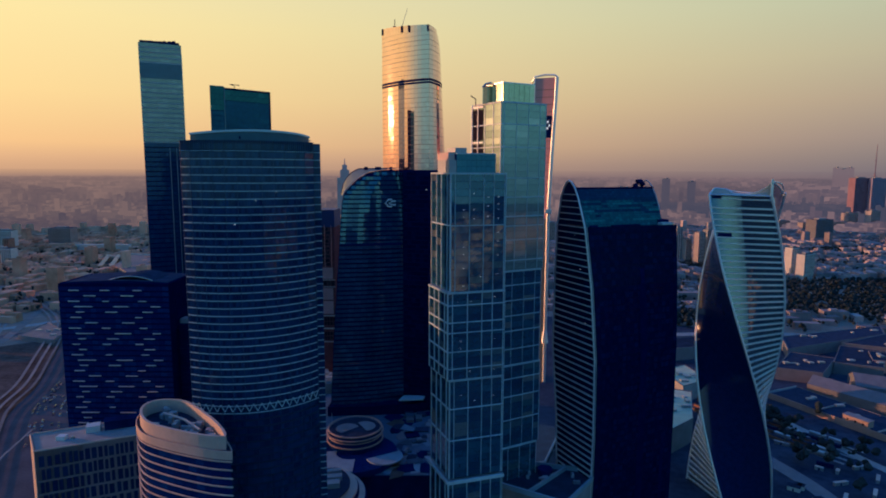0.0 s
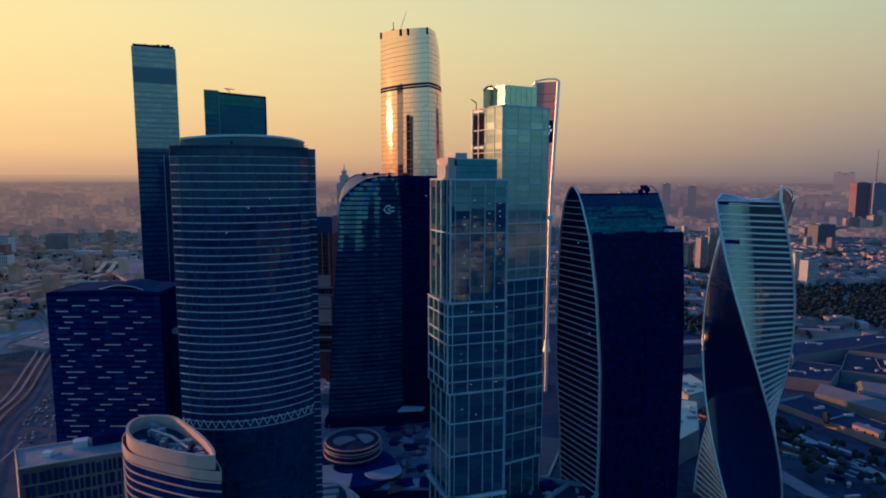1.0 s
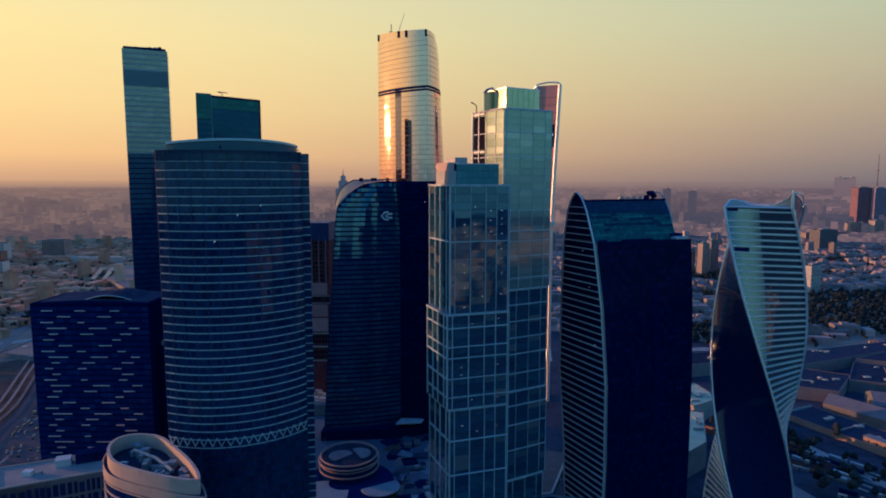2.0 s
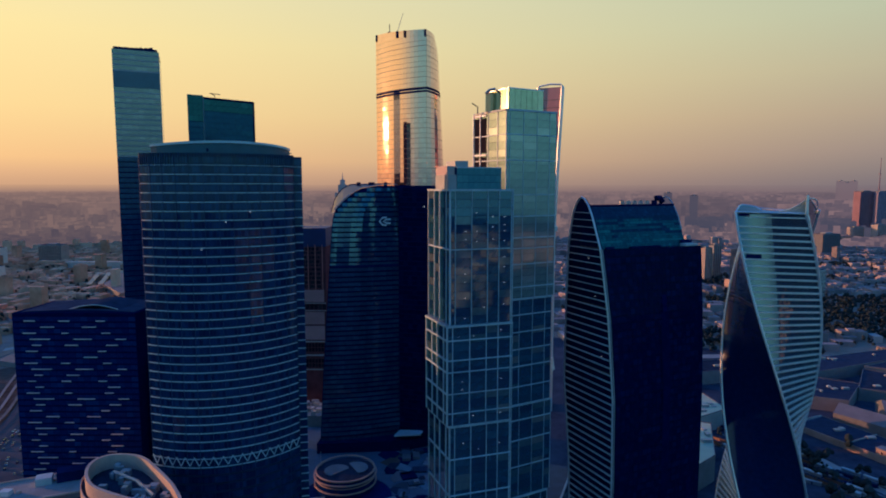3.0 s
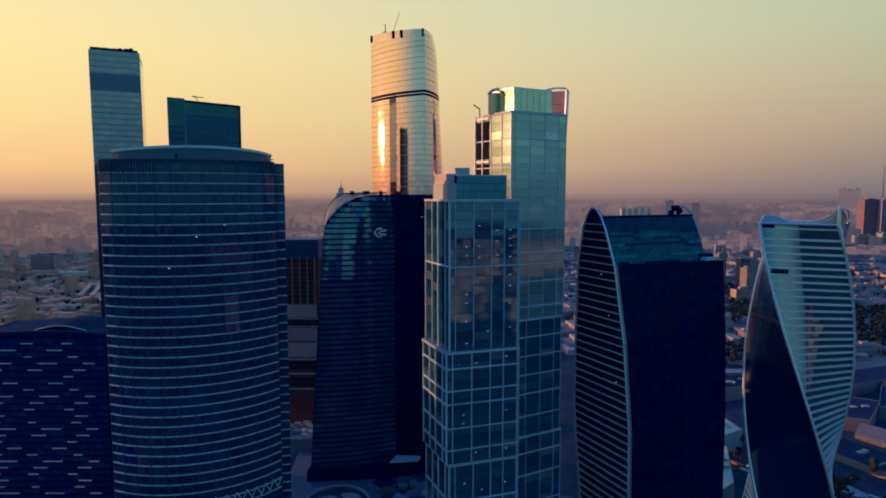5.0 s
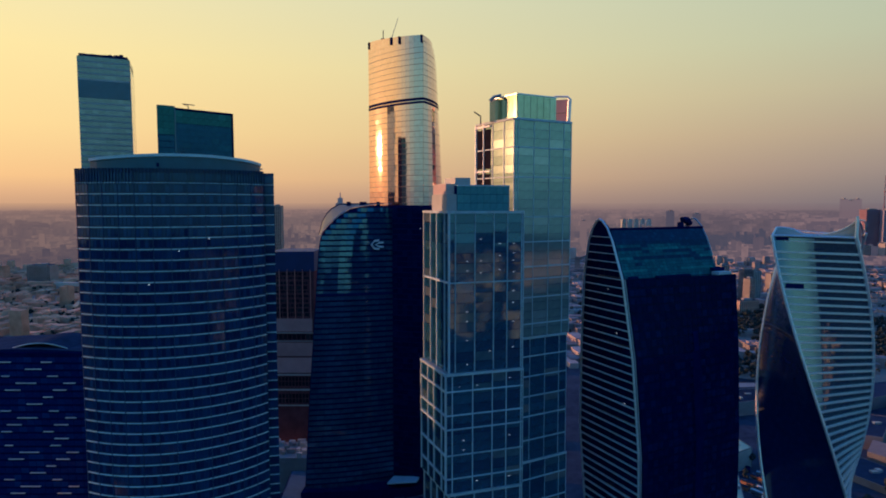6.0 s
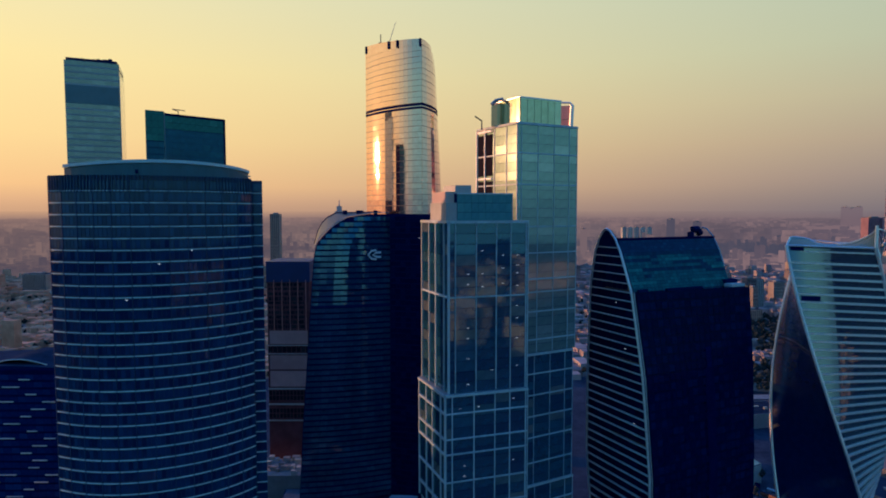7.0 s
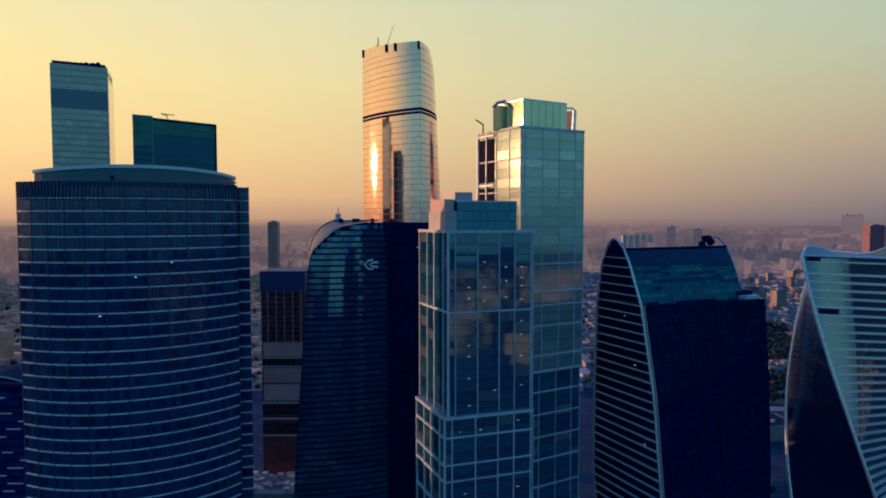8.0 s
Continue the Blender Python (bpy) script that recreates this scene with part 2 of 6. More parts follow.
M = {
    "crown_sheet": surface("dull_roof_sheet", rgb(0.42, 0.36, 0.28), 0.6, vary=0.2, patch=6),
    "shoulder": surface("grey_teal_roof_sheet", rgb(0.12, 0.17, 0.18), 0.6, metal=0.0, vary=0.2, patch=6),
    "tan": surface("tan_plaster", rgb(0.42, 0.29, 0.25), 0.85, vary=0.25, patch=12, grain=1.0),
    "hall_roof": surface("greenish_roof_sheet", rgb(0.50, 0.55, 0.40), 0.7, vary=0.15, patch=10),
    "joint": surface("brown_joint", rgb(0.16, 0.11, 0.10), 0.6, vary=0.2, patch=5),
    "lobe": surface("grey_teal_sheet_roof", rgb(0.20, 0.30, 0.37), 0.7, vary=0.25, patch=8),
    "track_bed": surface("track_ballast", rgb(0.30, 0.235, 0.22), 0.9, vary=0.3, patch=12, grain=1.5, matt=True),
    "pink_panel": surface("pink_wall_panel", rgb(0.62, 0.38, 0.37), 0.8, vary=0.2, patch=9, matt=True),
    "pale_mirror": glazing("pale_mirror_glass", rgb(0.86, 0.80, 0.70), rgb(0.92, 0.86, 0.76), 0.12, 1.6, metal=0.95),
    "louvre": surface("brushed_louvre", rgb(0.86, 0.86, 0.86), 0.42, metal=0.6, vary=0.08, patch=5),
    "g_pane_dark": glazing("dark_room_glass", rgb(0.002, 0.016, 0.075), rgb(0.004, 0.030, 0.105), 0.04, 1.6, often=0.6, vary_rough=0.03),
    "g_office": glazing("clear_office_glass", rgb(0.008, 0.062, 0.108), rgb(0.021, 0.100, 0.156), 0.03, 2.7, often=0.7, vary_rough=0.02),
    # pale panes: patches of mirrored city put into the glass colour
    "g_reflection": glazing("glass_with_painted_reflection", rgb(0.03, 0.10, 0.13), rgb(0.16, 0.17, 0.17), 0.04, 2.5, often=0.5, vary_rough=0.03),
    "g_dim": glazing("dim_office_glass", rgb(0.004, 0.040, 0.090), rgb(0.009, 0.066, 0.120), 0.03, 2.5, often=0.6, vary_rough=0.02),
    "g_cap_teal": glazing("teal_cap_glass", rgb(0.035, 0.20, 0.245), rgb(0.06, 0.26, 0.285), 0.10, 1.6, often=0.6),
    # the darkness of mirrored ground is put into this glass colour
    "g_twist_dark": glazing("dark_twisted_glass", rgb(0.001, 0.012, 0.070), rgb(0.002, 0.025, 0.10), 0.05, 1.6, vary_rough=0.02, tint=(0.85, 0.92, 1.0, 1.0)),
    "grey_home": surface("grey_panel_housing", rgb(0.27, 0.25, 0.29), 0.9, vary=0.55, patch=60, grain=12, shade=rgb(0.52, 0.42, 0.42), matt=True),
    "rail_yard": surface("rusty_ballast", rgb(0.10, 0.075, 0.075), 0.95, vary=0.5, patch=40, grain=5, shade=rgb(0.24, 0.17, 0.15), matt=True),
    "crown": surface("crown_panel", rgb(0.02, 0.11, 0.15), 0.4, vary=0.2, patch=4),
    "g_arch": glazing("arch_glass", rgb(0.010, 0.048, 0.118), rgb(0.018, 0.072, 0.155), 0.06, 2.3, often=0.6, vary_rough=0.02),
    "facade_stone": surface("mauve_grey_stone", rgb(0.23, 0.175, 0.19), 0.8, vary=0.25, patch=8, grain=0.7),
    "stone": surface("grey_stone", rgb(0.18, 0.18, 0.205), 0.8, vary=0.25, patch=8, grain=0.7),
    # far-tower walls: lifted, greyed colours that stand in for haze
    "far_tower": surface("far_tower_wall", rgb(0.50, 0.40, 0.40), 0.9, vary=0.2, patch=30, grain=6, matt=True),
    "far_red": surface("far_red_wall", rgb(0.27, 0.17, 0.22), 0.9, vary=0.2, patch=30, grain=6, matt=True),
    "far_blue": surface("far_blue_wall", rgb(0.27, 0.24, 0.32), 0.9, vary=0.2, patch=30, grain=6, matt=True),
    # dust, and distance haze lightened into the colour
    "dusty": surface("dusty_hazed_ground", rgb(0.34, 0.23, 0.19), 0.95, vary=0.4, patch=70, grain=14, shade=rgb(0.52, 0.37, 0.31), matt=True),
    "asphalt": surface("asphalt", rgb(0.14, 0.118, 0.135), 0.9, vary=0.35, patch=30, grain=2, matt=True),
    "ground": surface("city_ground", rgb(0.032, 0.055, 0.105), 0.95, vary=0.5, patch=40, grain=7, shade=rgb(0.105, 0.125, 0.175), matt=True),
    "concrete": surface("concrete", rgb(0.30, 0.30, 0.31), 0.85, vary=0.3, patch=9, grain=0.8, bump=0.02),
    "pale": surface("pale_stone", rgb(0.55, 0.53, 0.50), 0.7, vary=0.2, patch=7, grain=0.5),
    "white": surface("white_metal", rgb(0.74, 0.75, 0.76), 0.4, vary=0.12, patch=5),
    "ledge": surface("pale_ledge", rgb(0.49, 0.68, 0.71), 0.45, vary=0.15, patch=5),
    "steel": surface("grey_steel", rgb(0.33, 0.36, 0.40), 0.42, metal=0.35, vary=0.2, patch=5),
    "dark": surface("dark_cladding", rgb(0.003, 0.015, 0.082), 0.45, vary=0.4, patch=8, matt=True),
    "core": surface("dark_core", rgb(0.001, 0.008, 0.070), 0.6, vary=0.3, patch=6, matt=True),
    "teal_roof": surface("teal_roof_sheet", rgb(0.058, 0.105, 0.155), 0.7, vary=0.5, patch=9),
    "roof": surface("roof_felt", rgb(0.032, 0.050, 0.090), 0.9, vary=0.4, patch=7, grain=0.7, matt=True),
    "snow": surface("pale_roof_sheet", rgb(0.50, 0.56, 0.58), 0.7, vary=0.2, patch=10),
    "red": surface("red_cladding", rgb(0.94, 0.38, 0.33), 0.45, vary=0.15, patch=10),
    "raw_wall": surface("raw_brown_wall", rgb(0.20, 0.085, 0.105), 0.9, vary=0.35, patch=8, matt=True),
    "mullion": surface("blue_grey_mullion", rgb(0.42, 0.53, 0.57), 0.5, vary=0.25, patch=5),
    "g_cap": glazing("pale_green_glass", rgb(0.42, 0.48, 0.36), rgb(0.50, 0.55, 0.42), 0.08, 1.8, metal=0.8),
    # stone colour with the warm glow of the low sun mixed in
    "rose": surface("sun_tinted_stone", rgb(0.56, 0.41, 0.36), 0.8, vary=0.2, patch=7, grain=0.6),
    "orange_brick": surface("brown_brick", rgb(0.27, 0.14, 0.10), 0.85, vary=0.35, patch=8),
    "blue_sheet": surface("blue_sheeting", rgb(0.010, 0.036, 0.13), 0.6, vary=0.3, patch=8),
    "leaf": surface("foliage", rgb(0.030, 0.042, 0.045), 0.9, vary=0.5, patch=12, grain=1.5, matt=True),
    "bark": surface("bark", rgb(0.06, 0.05, 0.045), 0.95, vary=0.3, patch=3),
    "g_round": glazing("teal_glass", rgb(0.003, 0.034, 0.118), rgb(0.006, 0.053, 0.152), 0.05, 1.62, often=0.75, vary_rough=0.04),
    "g_spandrel": surface("teal_spandrel", rgb(0.0025, 0.043, 0.115), 0.35, vary=0.3, patch=5, ior=1.4),
    "g_gold": glazing("mirror_glass", rgb(0.82, 0.555, 0.49), rgb(0.84, 0.575, 0.515), 0.045, 1.6, metal=0.97, often=0.5, vary_rough=0.012),
    "g_navy": glazing("navy_glass", rgb(0.001, 0.015, 0.110), rgb(0.002, 0.036, 0.17), 0.05, 1.16, vary_rough=0.03),
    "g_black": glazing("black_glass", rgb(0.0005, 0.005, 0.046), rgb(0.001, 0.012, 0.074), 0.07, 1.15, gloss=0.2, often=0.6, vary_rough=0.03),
    "g_green": glazing("green_glass", rgb(0.012, 0.15, 0.13), rgb(0.03, 0.24, 0.20), 0.12, 1.4),
    "g_deep": glazing("deep_teal_glass", rgb(0.005, 0.060, 0.135), rgb(0.009, 0.080, 0.155), 0.1, 1.4, metal=0.7),
    "g_slab": glazing("grey_glass", rgb(0.20, 0.26, 0.26), rgb(0.31, 0.37, 0.36), 0.08, 1.8, metal=0.4),
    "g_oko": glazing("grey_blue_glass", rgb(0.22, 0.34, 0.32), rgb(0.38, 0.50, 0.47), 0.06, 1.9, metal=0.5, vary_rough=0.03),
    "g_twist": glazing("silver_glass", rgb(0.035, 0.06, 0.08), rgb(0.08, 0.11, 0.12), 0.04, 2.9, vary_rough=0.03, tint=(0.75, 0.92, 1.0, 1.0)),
    "g_teal": glazing("bright_teal_glass", rgb(0.003, 0.085, 0.11), rgb(0.005, 0.16, 0.165), 0.12, 1.4),
    "g_deep_roof": glazing("navy_roof_glass", rgb(0.001, 0.020, 0.065), rgb(0.002, 0.045, 0.10), 0.12, 1.4),
    "g_lit_roof": glazing("painted_lit_roof_glass", rgb(0.01, 0.16, 0.16), rgb(0.02, 0.26, 0.23), 0.12, 1.4),
    "brown_screen": surface("brown_screen", rgb(0.022, 0.018, 0.026), 0.6, vary=0.3, patch=4, matt=True),
    "belt": surface("teal_grey_belt", rgb(0.13, 0.23, 0.25), 0.5, vary=0.2, patch=6),
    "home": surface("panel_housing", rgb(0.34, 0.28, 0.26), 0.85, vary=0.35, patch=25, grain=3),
    # distance haze is put into this warm, pale wall colour
    "far": surface("haze_tinted_housing", rgb(0.60, 0.33, 0.22), 0.9, vary=0.5, patch=60, grain=12, shade=rgb(0.78, 0.50, 0.37), matt=True),
    "window": glazing("small_window", rgb(0.015, 0.018, 0.028), rgb(0.05, 0.05, 0.06), 0.15, 1.5),
}
lamp = bpy.data.materials.new("lit_lamp")
lamp.use_nodes = True
lamp.node_tree.nodes["Principled BSDF"].inputs["Emission Color"].default_value = (0.85, 0.92, 1.0, 1)
lamp.node_tree.nodes["Principled BSDF"].inputs["Emission Strength"].default_value = 0.4
M["lamp"] = lamp
redlamp = lamp.copy()
redlamp.name = "red_lamp"
redlamp.node_tree.nodes["Principled BSDF"].inputs["Emission Color"].default_value = (1.0, 0.05, 0.12, 1)
M["redlamp"] = redlamp

# ---- mesh helpers ----


class Geo:
    """Gathers vertices and faces for one mesh."""

    def __init__(self):
        self.v, self.f = [], []

    def box(self, o, u, v, w):
        """A box from its corner o along three edges."""
        o, u, v, w = (Vector(a) for a in (o, u, v, w))
        if u.cross(v).dot(w) < 0:
            u, v = v, u
        n = len(self.v)
        self.v += [o, o + u, o + u + v, o + v, o + w, o + u + w, o + u + v + w, o + v + w]
        self.f += [tuple(n + i for i in q) for q in ((3, 2, 1, 0), (4, 5, 6, 7), (0, 1, 5, 4), (1, 2, 6, 5), (2, 3, 7, 6), (3, 0, 4, 7))]
        return self

    def block(self, x0, x1, y0, y1, z0, z1):
        return self.box((x0, y0, z0), (x1 - x0, 0, 0), (0, y1 - y0, 0), (0, 0, z1 - z0))

    def prism(self, poly, z0, z1):
        """An upright prism over a plan polygon."""
        area = sum(a[0] * b[1] - b[0] * a[1] for a, b in zip(poly, poly[1:] + poly[:1]))
        if area < 0:
            poly = poly[::-1]
        n, k = len(self.v), len(poly)
        self.v += [Vector((p[0], p[1], z0)) for p in poly] + [Vector((p[0], p[1], z1)) for p in poly]
        self.f += [tuple(n + i for i in range(k))[::-1], tuple(n + k + i for i in range(k))]
        self.f += [(n + i, n + (i + 1) % k, n + k + (i + 1) % k, n + k + i) for i in range(k)]
        return self

    def sheet(self, grid, close=False):
        """Quads over a grid of rows of points."""
        n, c = len(self.v), len(grid[0])
        for row in grid:
            self.v += [Vector(p) for p in row]
        for i in range(len(grid) - 1):
            for j in range(c if close else c - 1):
                a, b = n + i * c + j, n + i * c + (j + 1) % c
                self.f.append((a, b, b + c, a + c))
        return self

    def tube(self, path, r, sides=5, taper=1.0):
        """A round bar along a path."""
        path = [Vector(p) for p in path]
        rings = []
        for i, p in enumerate(path):
            d = (path[min(i + 1, len(path) - 1)] - path[max(i - 1, 0)]).normalized()
            a = d.cross(Vector((0.31, 0.22, 0.93)) if abs(d.z) < 0.9 else Vector((1, 0, 0))).normalized()
            b = d.cross(a)
            q = r * (1 + (taper - 1) * i / max(1, len(path) - 1))
            rings.append([p + a * q * math.cos(2 * math.pi * k / sides) + b * q * math.sin(2 * math.pi * k / sides) for k in range(sides)])
        n = len(self.v)
        self.sheet(rings, True)
        self.f += [tuple(n + k for k in range(sides))[::-1], tuple(n + (len(path) - 1) * sides + k for k in range(sides))]
        return self

    def strip(self, path, z0, z1, out):
        """A band that follows a plan path, from the path to out metres to its right, between two heights."""
        path = [Vector((p[0], p[1])) for p in path]
        off = []
        for i, p in enumerate(path):
            d = (path[min(i + 1, len(path) - 1)] - path[max(i - 1, 0)]).normalized()
            off.append(p + Vector((d.y, -d.x)) * out)
        rows = [[(*p, z) for p in line] for line, z in ((path, z0), (off, z0), (off, z1), (path, z1), (path, z0))]
        k = len(path)
        n = len(self.v)
        self.sheet(rows)
        for i, flip in ((0, False), (k - 1, True)):
            q = (n + i, n + 3 * k + i, n + 2 * k + i, n + k + i)
            self.f.append(q[::-1] if flip else q)
        return self

    def mesh(self, name, material, smooth=False):
        me = bpy.data.meshes.new(name)
        me.from_pydata([tuple(p) for p in self.v], [], self.f)
        me.materials.append(material)
        if smooth:
            me.shade_smooth()
        return me


def thing(name, at, label, category, group="", kind=""):
    """An Empty at the base of a thing, which carries its parts."""
    ob = new(name)
    ob.location = at
    ob.empty_display_size = 2.0
    return tagged(ob, label, category, group, kind)


def part(name, geo, material, parent, label="", smooth=False, kind="", m=None):
    """One mesh under a thing or a part. Geometry is in world metres, or placed by m."""
    me = geo if isinstance(geo, bpy.types.Mesh) else geo.mesh(name, material, smooth)
    ob = new(name, me)
    ob.parent = parent
    if parent.type == "EMPTY":
        ob.matrix_parent_inverse = Matrix.Translation(parent.location).inverted()
    if m is not None:
        ob.matrix_basis = m
    return tagged(ob, label, kind=kind)


def whole(name, geo, material, label, category="", kind="", smooth=False, group=""):
    """A top-level thing that is one mesh."""
    return tagged(new(name, geo.mesh(name, material, smooth)), label, category, group, kind)


class Panes:
    """Panes of a facade: the first ones are pieces of their own on shared meshes, the rest one joined mesh."""

    def __init__(self, parent, material, name="pane", single=300, depth=0.12, others=()):
        self.parent, self.material, self.name, self.left, self.depth = parent, material, name, single, depth
        self.shared, self.rest, self.rng = {}, {}, random.Random(len(name) + single)
        self.others, self.pick = others, random.Random(5 + len(others))

    def glass(self):
        """The glass of the next pane: the usual one, or now and then another."""
        f = self.pick.random()
        for material, share in self.others:
            if f < share:
                return material
            f -= share
        return self.material

    def add(self, o, u, h, tilt=0.0, single=True, lean=0.0, nod=None):
        """A pane with its lower corner at o, along u, h high; its outside is to the right of u; lean tips it back."""
        o, u = Vector(o), Vector(u)
        w = u.length
        x = u / w
        out = Vector((x.y, -x.x, 0)).normalized()
        up = out.cross(x) * -1
        if up.z < 0:
            up = -up
        if lean:
            out, up = (out * math.cos(lean) + up * math.sin(lean)), (up * math.cos(lean) - out * math.sin(lean))
        if tilt:
            out = (out + x * self.rng.gauss(0, tilt) + up * self.rng.gauss(0, tilt if nod is None else nod)).normalized()
            x = (x - out * x.dot(out)).normalized()
            up = x.cross(-out).normalized()
            if up.z < 0:
                up = -up
        glass = self.glass()
        if self.left > 0 and single:
            self.left -= 1
            key = (round(w, 2), round(h, 2), glass.name)
            if key not in self.shared:
                self.shared[key] = Geo().box((0, 0, 0), (w, 0, 0), (0, self.depth, 0), (0, 0, h)).mesh(self.name, glass)
            m = Matrix((x, -out, up)).transposed().to_4x4()
            m.translation = o + out * self.depth
            part(self.name, self.shared[key], None, self.parent, m=m)
        else:
            self.rest.setdefault(glass.name, (glass, Geo()))[1].box(o, x * w, out * self.depth, up * h)

    def finish(self, name="panes_beyond"):
        for glass, geo in self.rest.values():
            part(name, geo, glass, self.parent, kind="stuff")


def lerp(a, b, f):
    return tuple(p + (q - p) * f for p, q in zip(a, b))


def arc(c, r, a0, a1, n):
    """Plan points on a circle, angles in degrees."""
    return [(c[0] + r * math.cos(radians(a0 + (a1 - a0) * i / n)), c[1] + r * math.sin(radians(a0 + (a1 - a0) * i / n))) for i in range(n + 1)]


def outset(p, q, d):
    """The way out of a wall from p to q, d long (to the right of it)."""
    v = Vector((q[0] - p[0], q[1] - p[1])).normalized()
    return Vector((v.y * d, -v.x * d, 0))

# ---- ground, roads, distance ----
G = Geo()
rings = [[(r * math.cos(2 * math.pi * k / 72), 400 + r * math.sin(2 * math.pi * k / 72), 0.0) for k in range(72)] for r in (5, 700, 1600, 3000, 4750)]
G.sheet(rings[::-1], True)
G.f.append(tuple(range(4 * 72, 5 * 72)))
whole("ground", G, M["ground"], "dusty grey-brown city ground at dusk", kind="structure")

G = Geo()
G.sheet([[(r * math.sin(radians(a)), r * math.cos(radians(a)), 0.15) for a in range(-44, 45, 2)] for r in (2760, 2000, 1500, 1020)])
whole("pavement", G, M["dusty"], "dusty streets and yards of the outer city, paled by painted haze", kind="structure")

G = Geo()
G.sheet([[(x, y, 0.12) for x in (-1000, -700, -480, -270)] for y in (1010, 760, 520, 300)])
whole("ground_railway", G, M["rail_yard"], "rust-brown ballast and dust of the railway land", kind="structure")

SPREAD = math.log(11.0) / 1900


def rise(r):
    """The far ground lifts towards a hazy rim: its height at r metres out, and the size of things there."""
    k = 1.0 if r <= 2700 else r / (2700 * math.exp((r - 2700) * SPREAD))
    return 245.0 * (1 - k), k


def drawn_in(r):
    """Where a place r metres out comes to stand on that rising ground."""
    return r if r <= 2700 else 2700 + math.log(r / 2700) / SPREAD


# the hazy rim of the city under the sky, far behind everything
# its haze is painted: a glowing colour that stands in for air
hz = bpy.data.materials.new("painted_haze_glow")
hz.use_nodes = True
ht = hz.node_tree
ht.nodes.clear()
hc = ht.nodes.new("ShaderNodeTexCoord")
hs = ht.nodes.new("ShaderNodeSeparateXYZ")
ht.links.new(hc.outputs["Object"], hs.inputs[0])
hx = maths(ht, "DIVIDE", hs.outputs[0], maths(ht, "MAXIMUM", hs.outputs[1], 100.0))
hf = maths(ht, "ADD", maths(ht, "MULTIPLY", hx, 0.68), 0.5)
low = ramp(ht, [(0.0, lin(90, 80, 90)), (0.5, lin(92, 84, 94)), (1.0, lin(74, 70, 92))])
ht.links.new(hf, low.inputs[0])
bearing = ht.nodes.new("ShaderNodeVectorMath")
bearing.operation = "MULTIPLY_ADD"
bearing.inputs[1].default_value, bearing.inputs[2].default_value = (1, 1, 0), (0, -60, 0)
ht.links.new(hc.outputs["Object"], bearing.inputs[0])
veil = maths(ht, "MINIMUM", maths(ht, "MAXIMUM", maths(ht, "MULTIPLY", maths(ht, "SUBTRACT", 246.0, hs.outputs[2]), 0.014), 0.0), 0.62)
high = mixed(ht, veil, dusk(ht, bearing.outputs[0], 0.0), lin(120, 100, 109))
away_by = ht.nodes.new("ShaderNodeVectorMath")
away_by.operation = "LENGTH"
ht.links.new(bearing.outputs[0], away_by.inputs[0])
# the painted haze thickens with distance, from the last streets to the horizon
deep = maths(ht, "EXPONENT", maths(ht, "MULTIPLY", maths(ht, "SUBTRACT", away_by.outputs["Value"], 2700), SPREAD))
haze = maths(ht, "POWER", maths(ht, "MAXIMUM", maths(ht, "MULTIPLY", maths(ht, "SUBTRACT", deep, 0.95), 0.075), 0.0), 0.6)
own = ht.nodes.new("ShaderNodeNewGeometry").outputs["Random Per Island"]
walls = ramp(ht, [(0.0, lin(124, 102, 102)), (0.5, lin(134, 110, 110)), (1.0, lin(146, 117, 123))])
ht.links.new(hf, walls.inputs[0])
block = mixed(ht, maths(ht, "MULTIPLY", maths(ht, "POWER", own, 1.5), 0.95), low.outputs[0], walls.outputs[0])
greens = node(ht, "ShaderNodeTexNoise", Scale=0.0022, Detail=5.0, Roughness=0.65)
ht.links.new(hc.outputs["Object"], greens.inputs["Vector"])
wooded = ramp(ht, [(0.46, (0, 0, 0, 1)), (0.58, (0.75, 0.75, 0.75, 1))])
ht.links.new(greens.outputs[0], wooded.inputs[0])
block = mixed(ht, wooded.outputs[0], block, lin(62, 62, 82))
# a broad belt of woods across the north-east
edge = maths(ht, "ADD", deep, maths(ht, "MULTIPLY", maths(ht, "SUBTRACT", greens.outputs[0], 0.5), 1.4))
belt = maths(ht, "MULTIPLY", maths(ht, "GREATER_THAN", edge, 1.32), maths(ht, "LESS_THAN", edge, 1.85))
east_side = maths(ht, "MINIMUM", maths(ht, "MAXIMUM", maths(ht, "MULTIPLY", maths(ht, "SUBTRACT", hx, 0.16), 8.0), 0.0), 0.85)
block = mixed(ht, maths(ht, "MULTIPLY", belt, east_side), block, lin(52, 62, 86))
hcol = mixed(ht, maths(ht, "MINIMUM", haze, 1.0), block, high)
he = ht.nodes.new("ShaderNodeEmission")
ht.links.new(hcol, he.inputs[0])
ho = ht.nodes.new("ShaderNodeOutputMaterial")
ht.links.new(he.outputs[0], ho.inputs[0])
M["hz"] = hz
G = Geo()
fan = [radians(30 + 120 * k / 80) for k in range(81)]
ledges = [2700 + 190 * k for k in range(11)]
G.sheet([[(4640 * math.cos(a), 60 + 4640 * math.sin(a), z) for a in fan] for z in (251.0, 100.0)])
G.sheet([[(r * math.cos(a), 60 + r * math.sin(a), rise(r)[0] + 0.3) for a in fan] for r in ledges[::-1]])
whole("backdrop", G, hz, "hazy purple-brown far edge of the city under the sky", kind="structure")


def road(name, path, width, z, label, material="asphalt"):
    """A road slab along a plan path."""
    g = Geo()
    line = [(p[0], p[1]) for p in path]
    g.strip(line, z - 0.3, z, width)
    return whole(name, g, M[material], label, kind="structure")


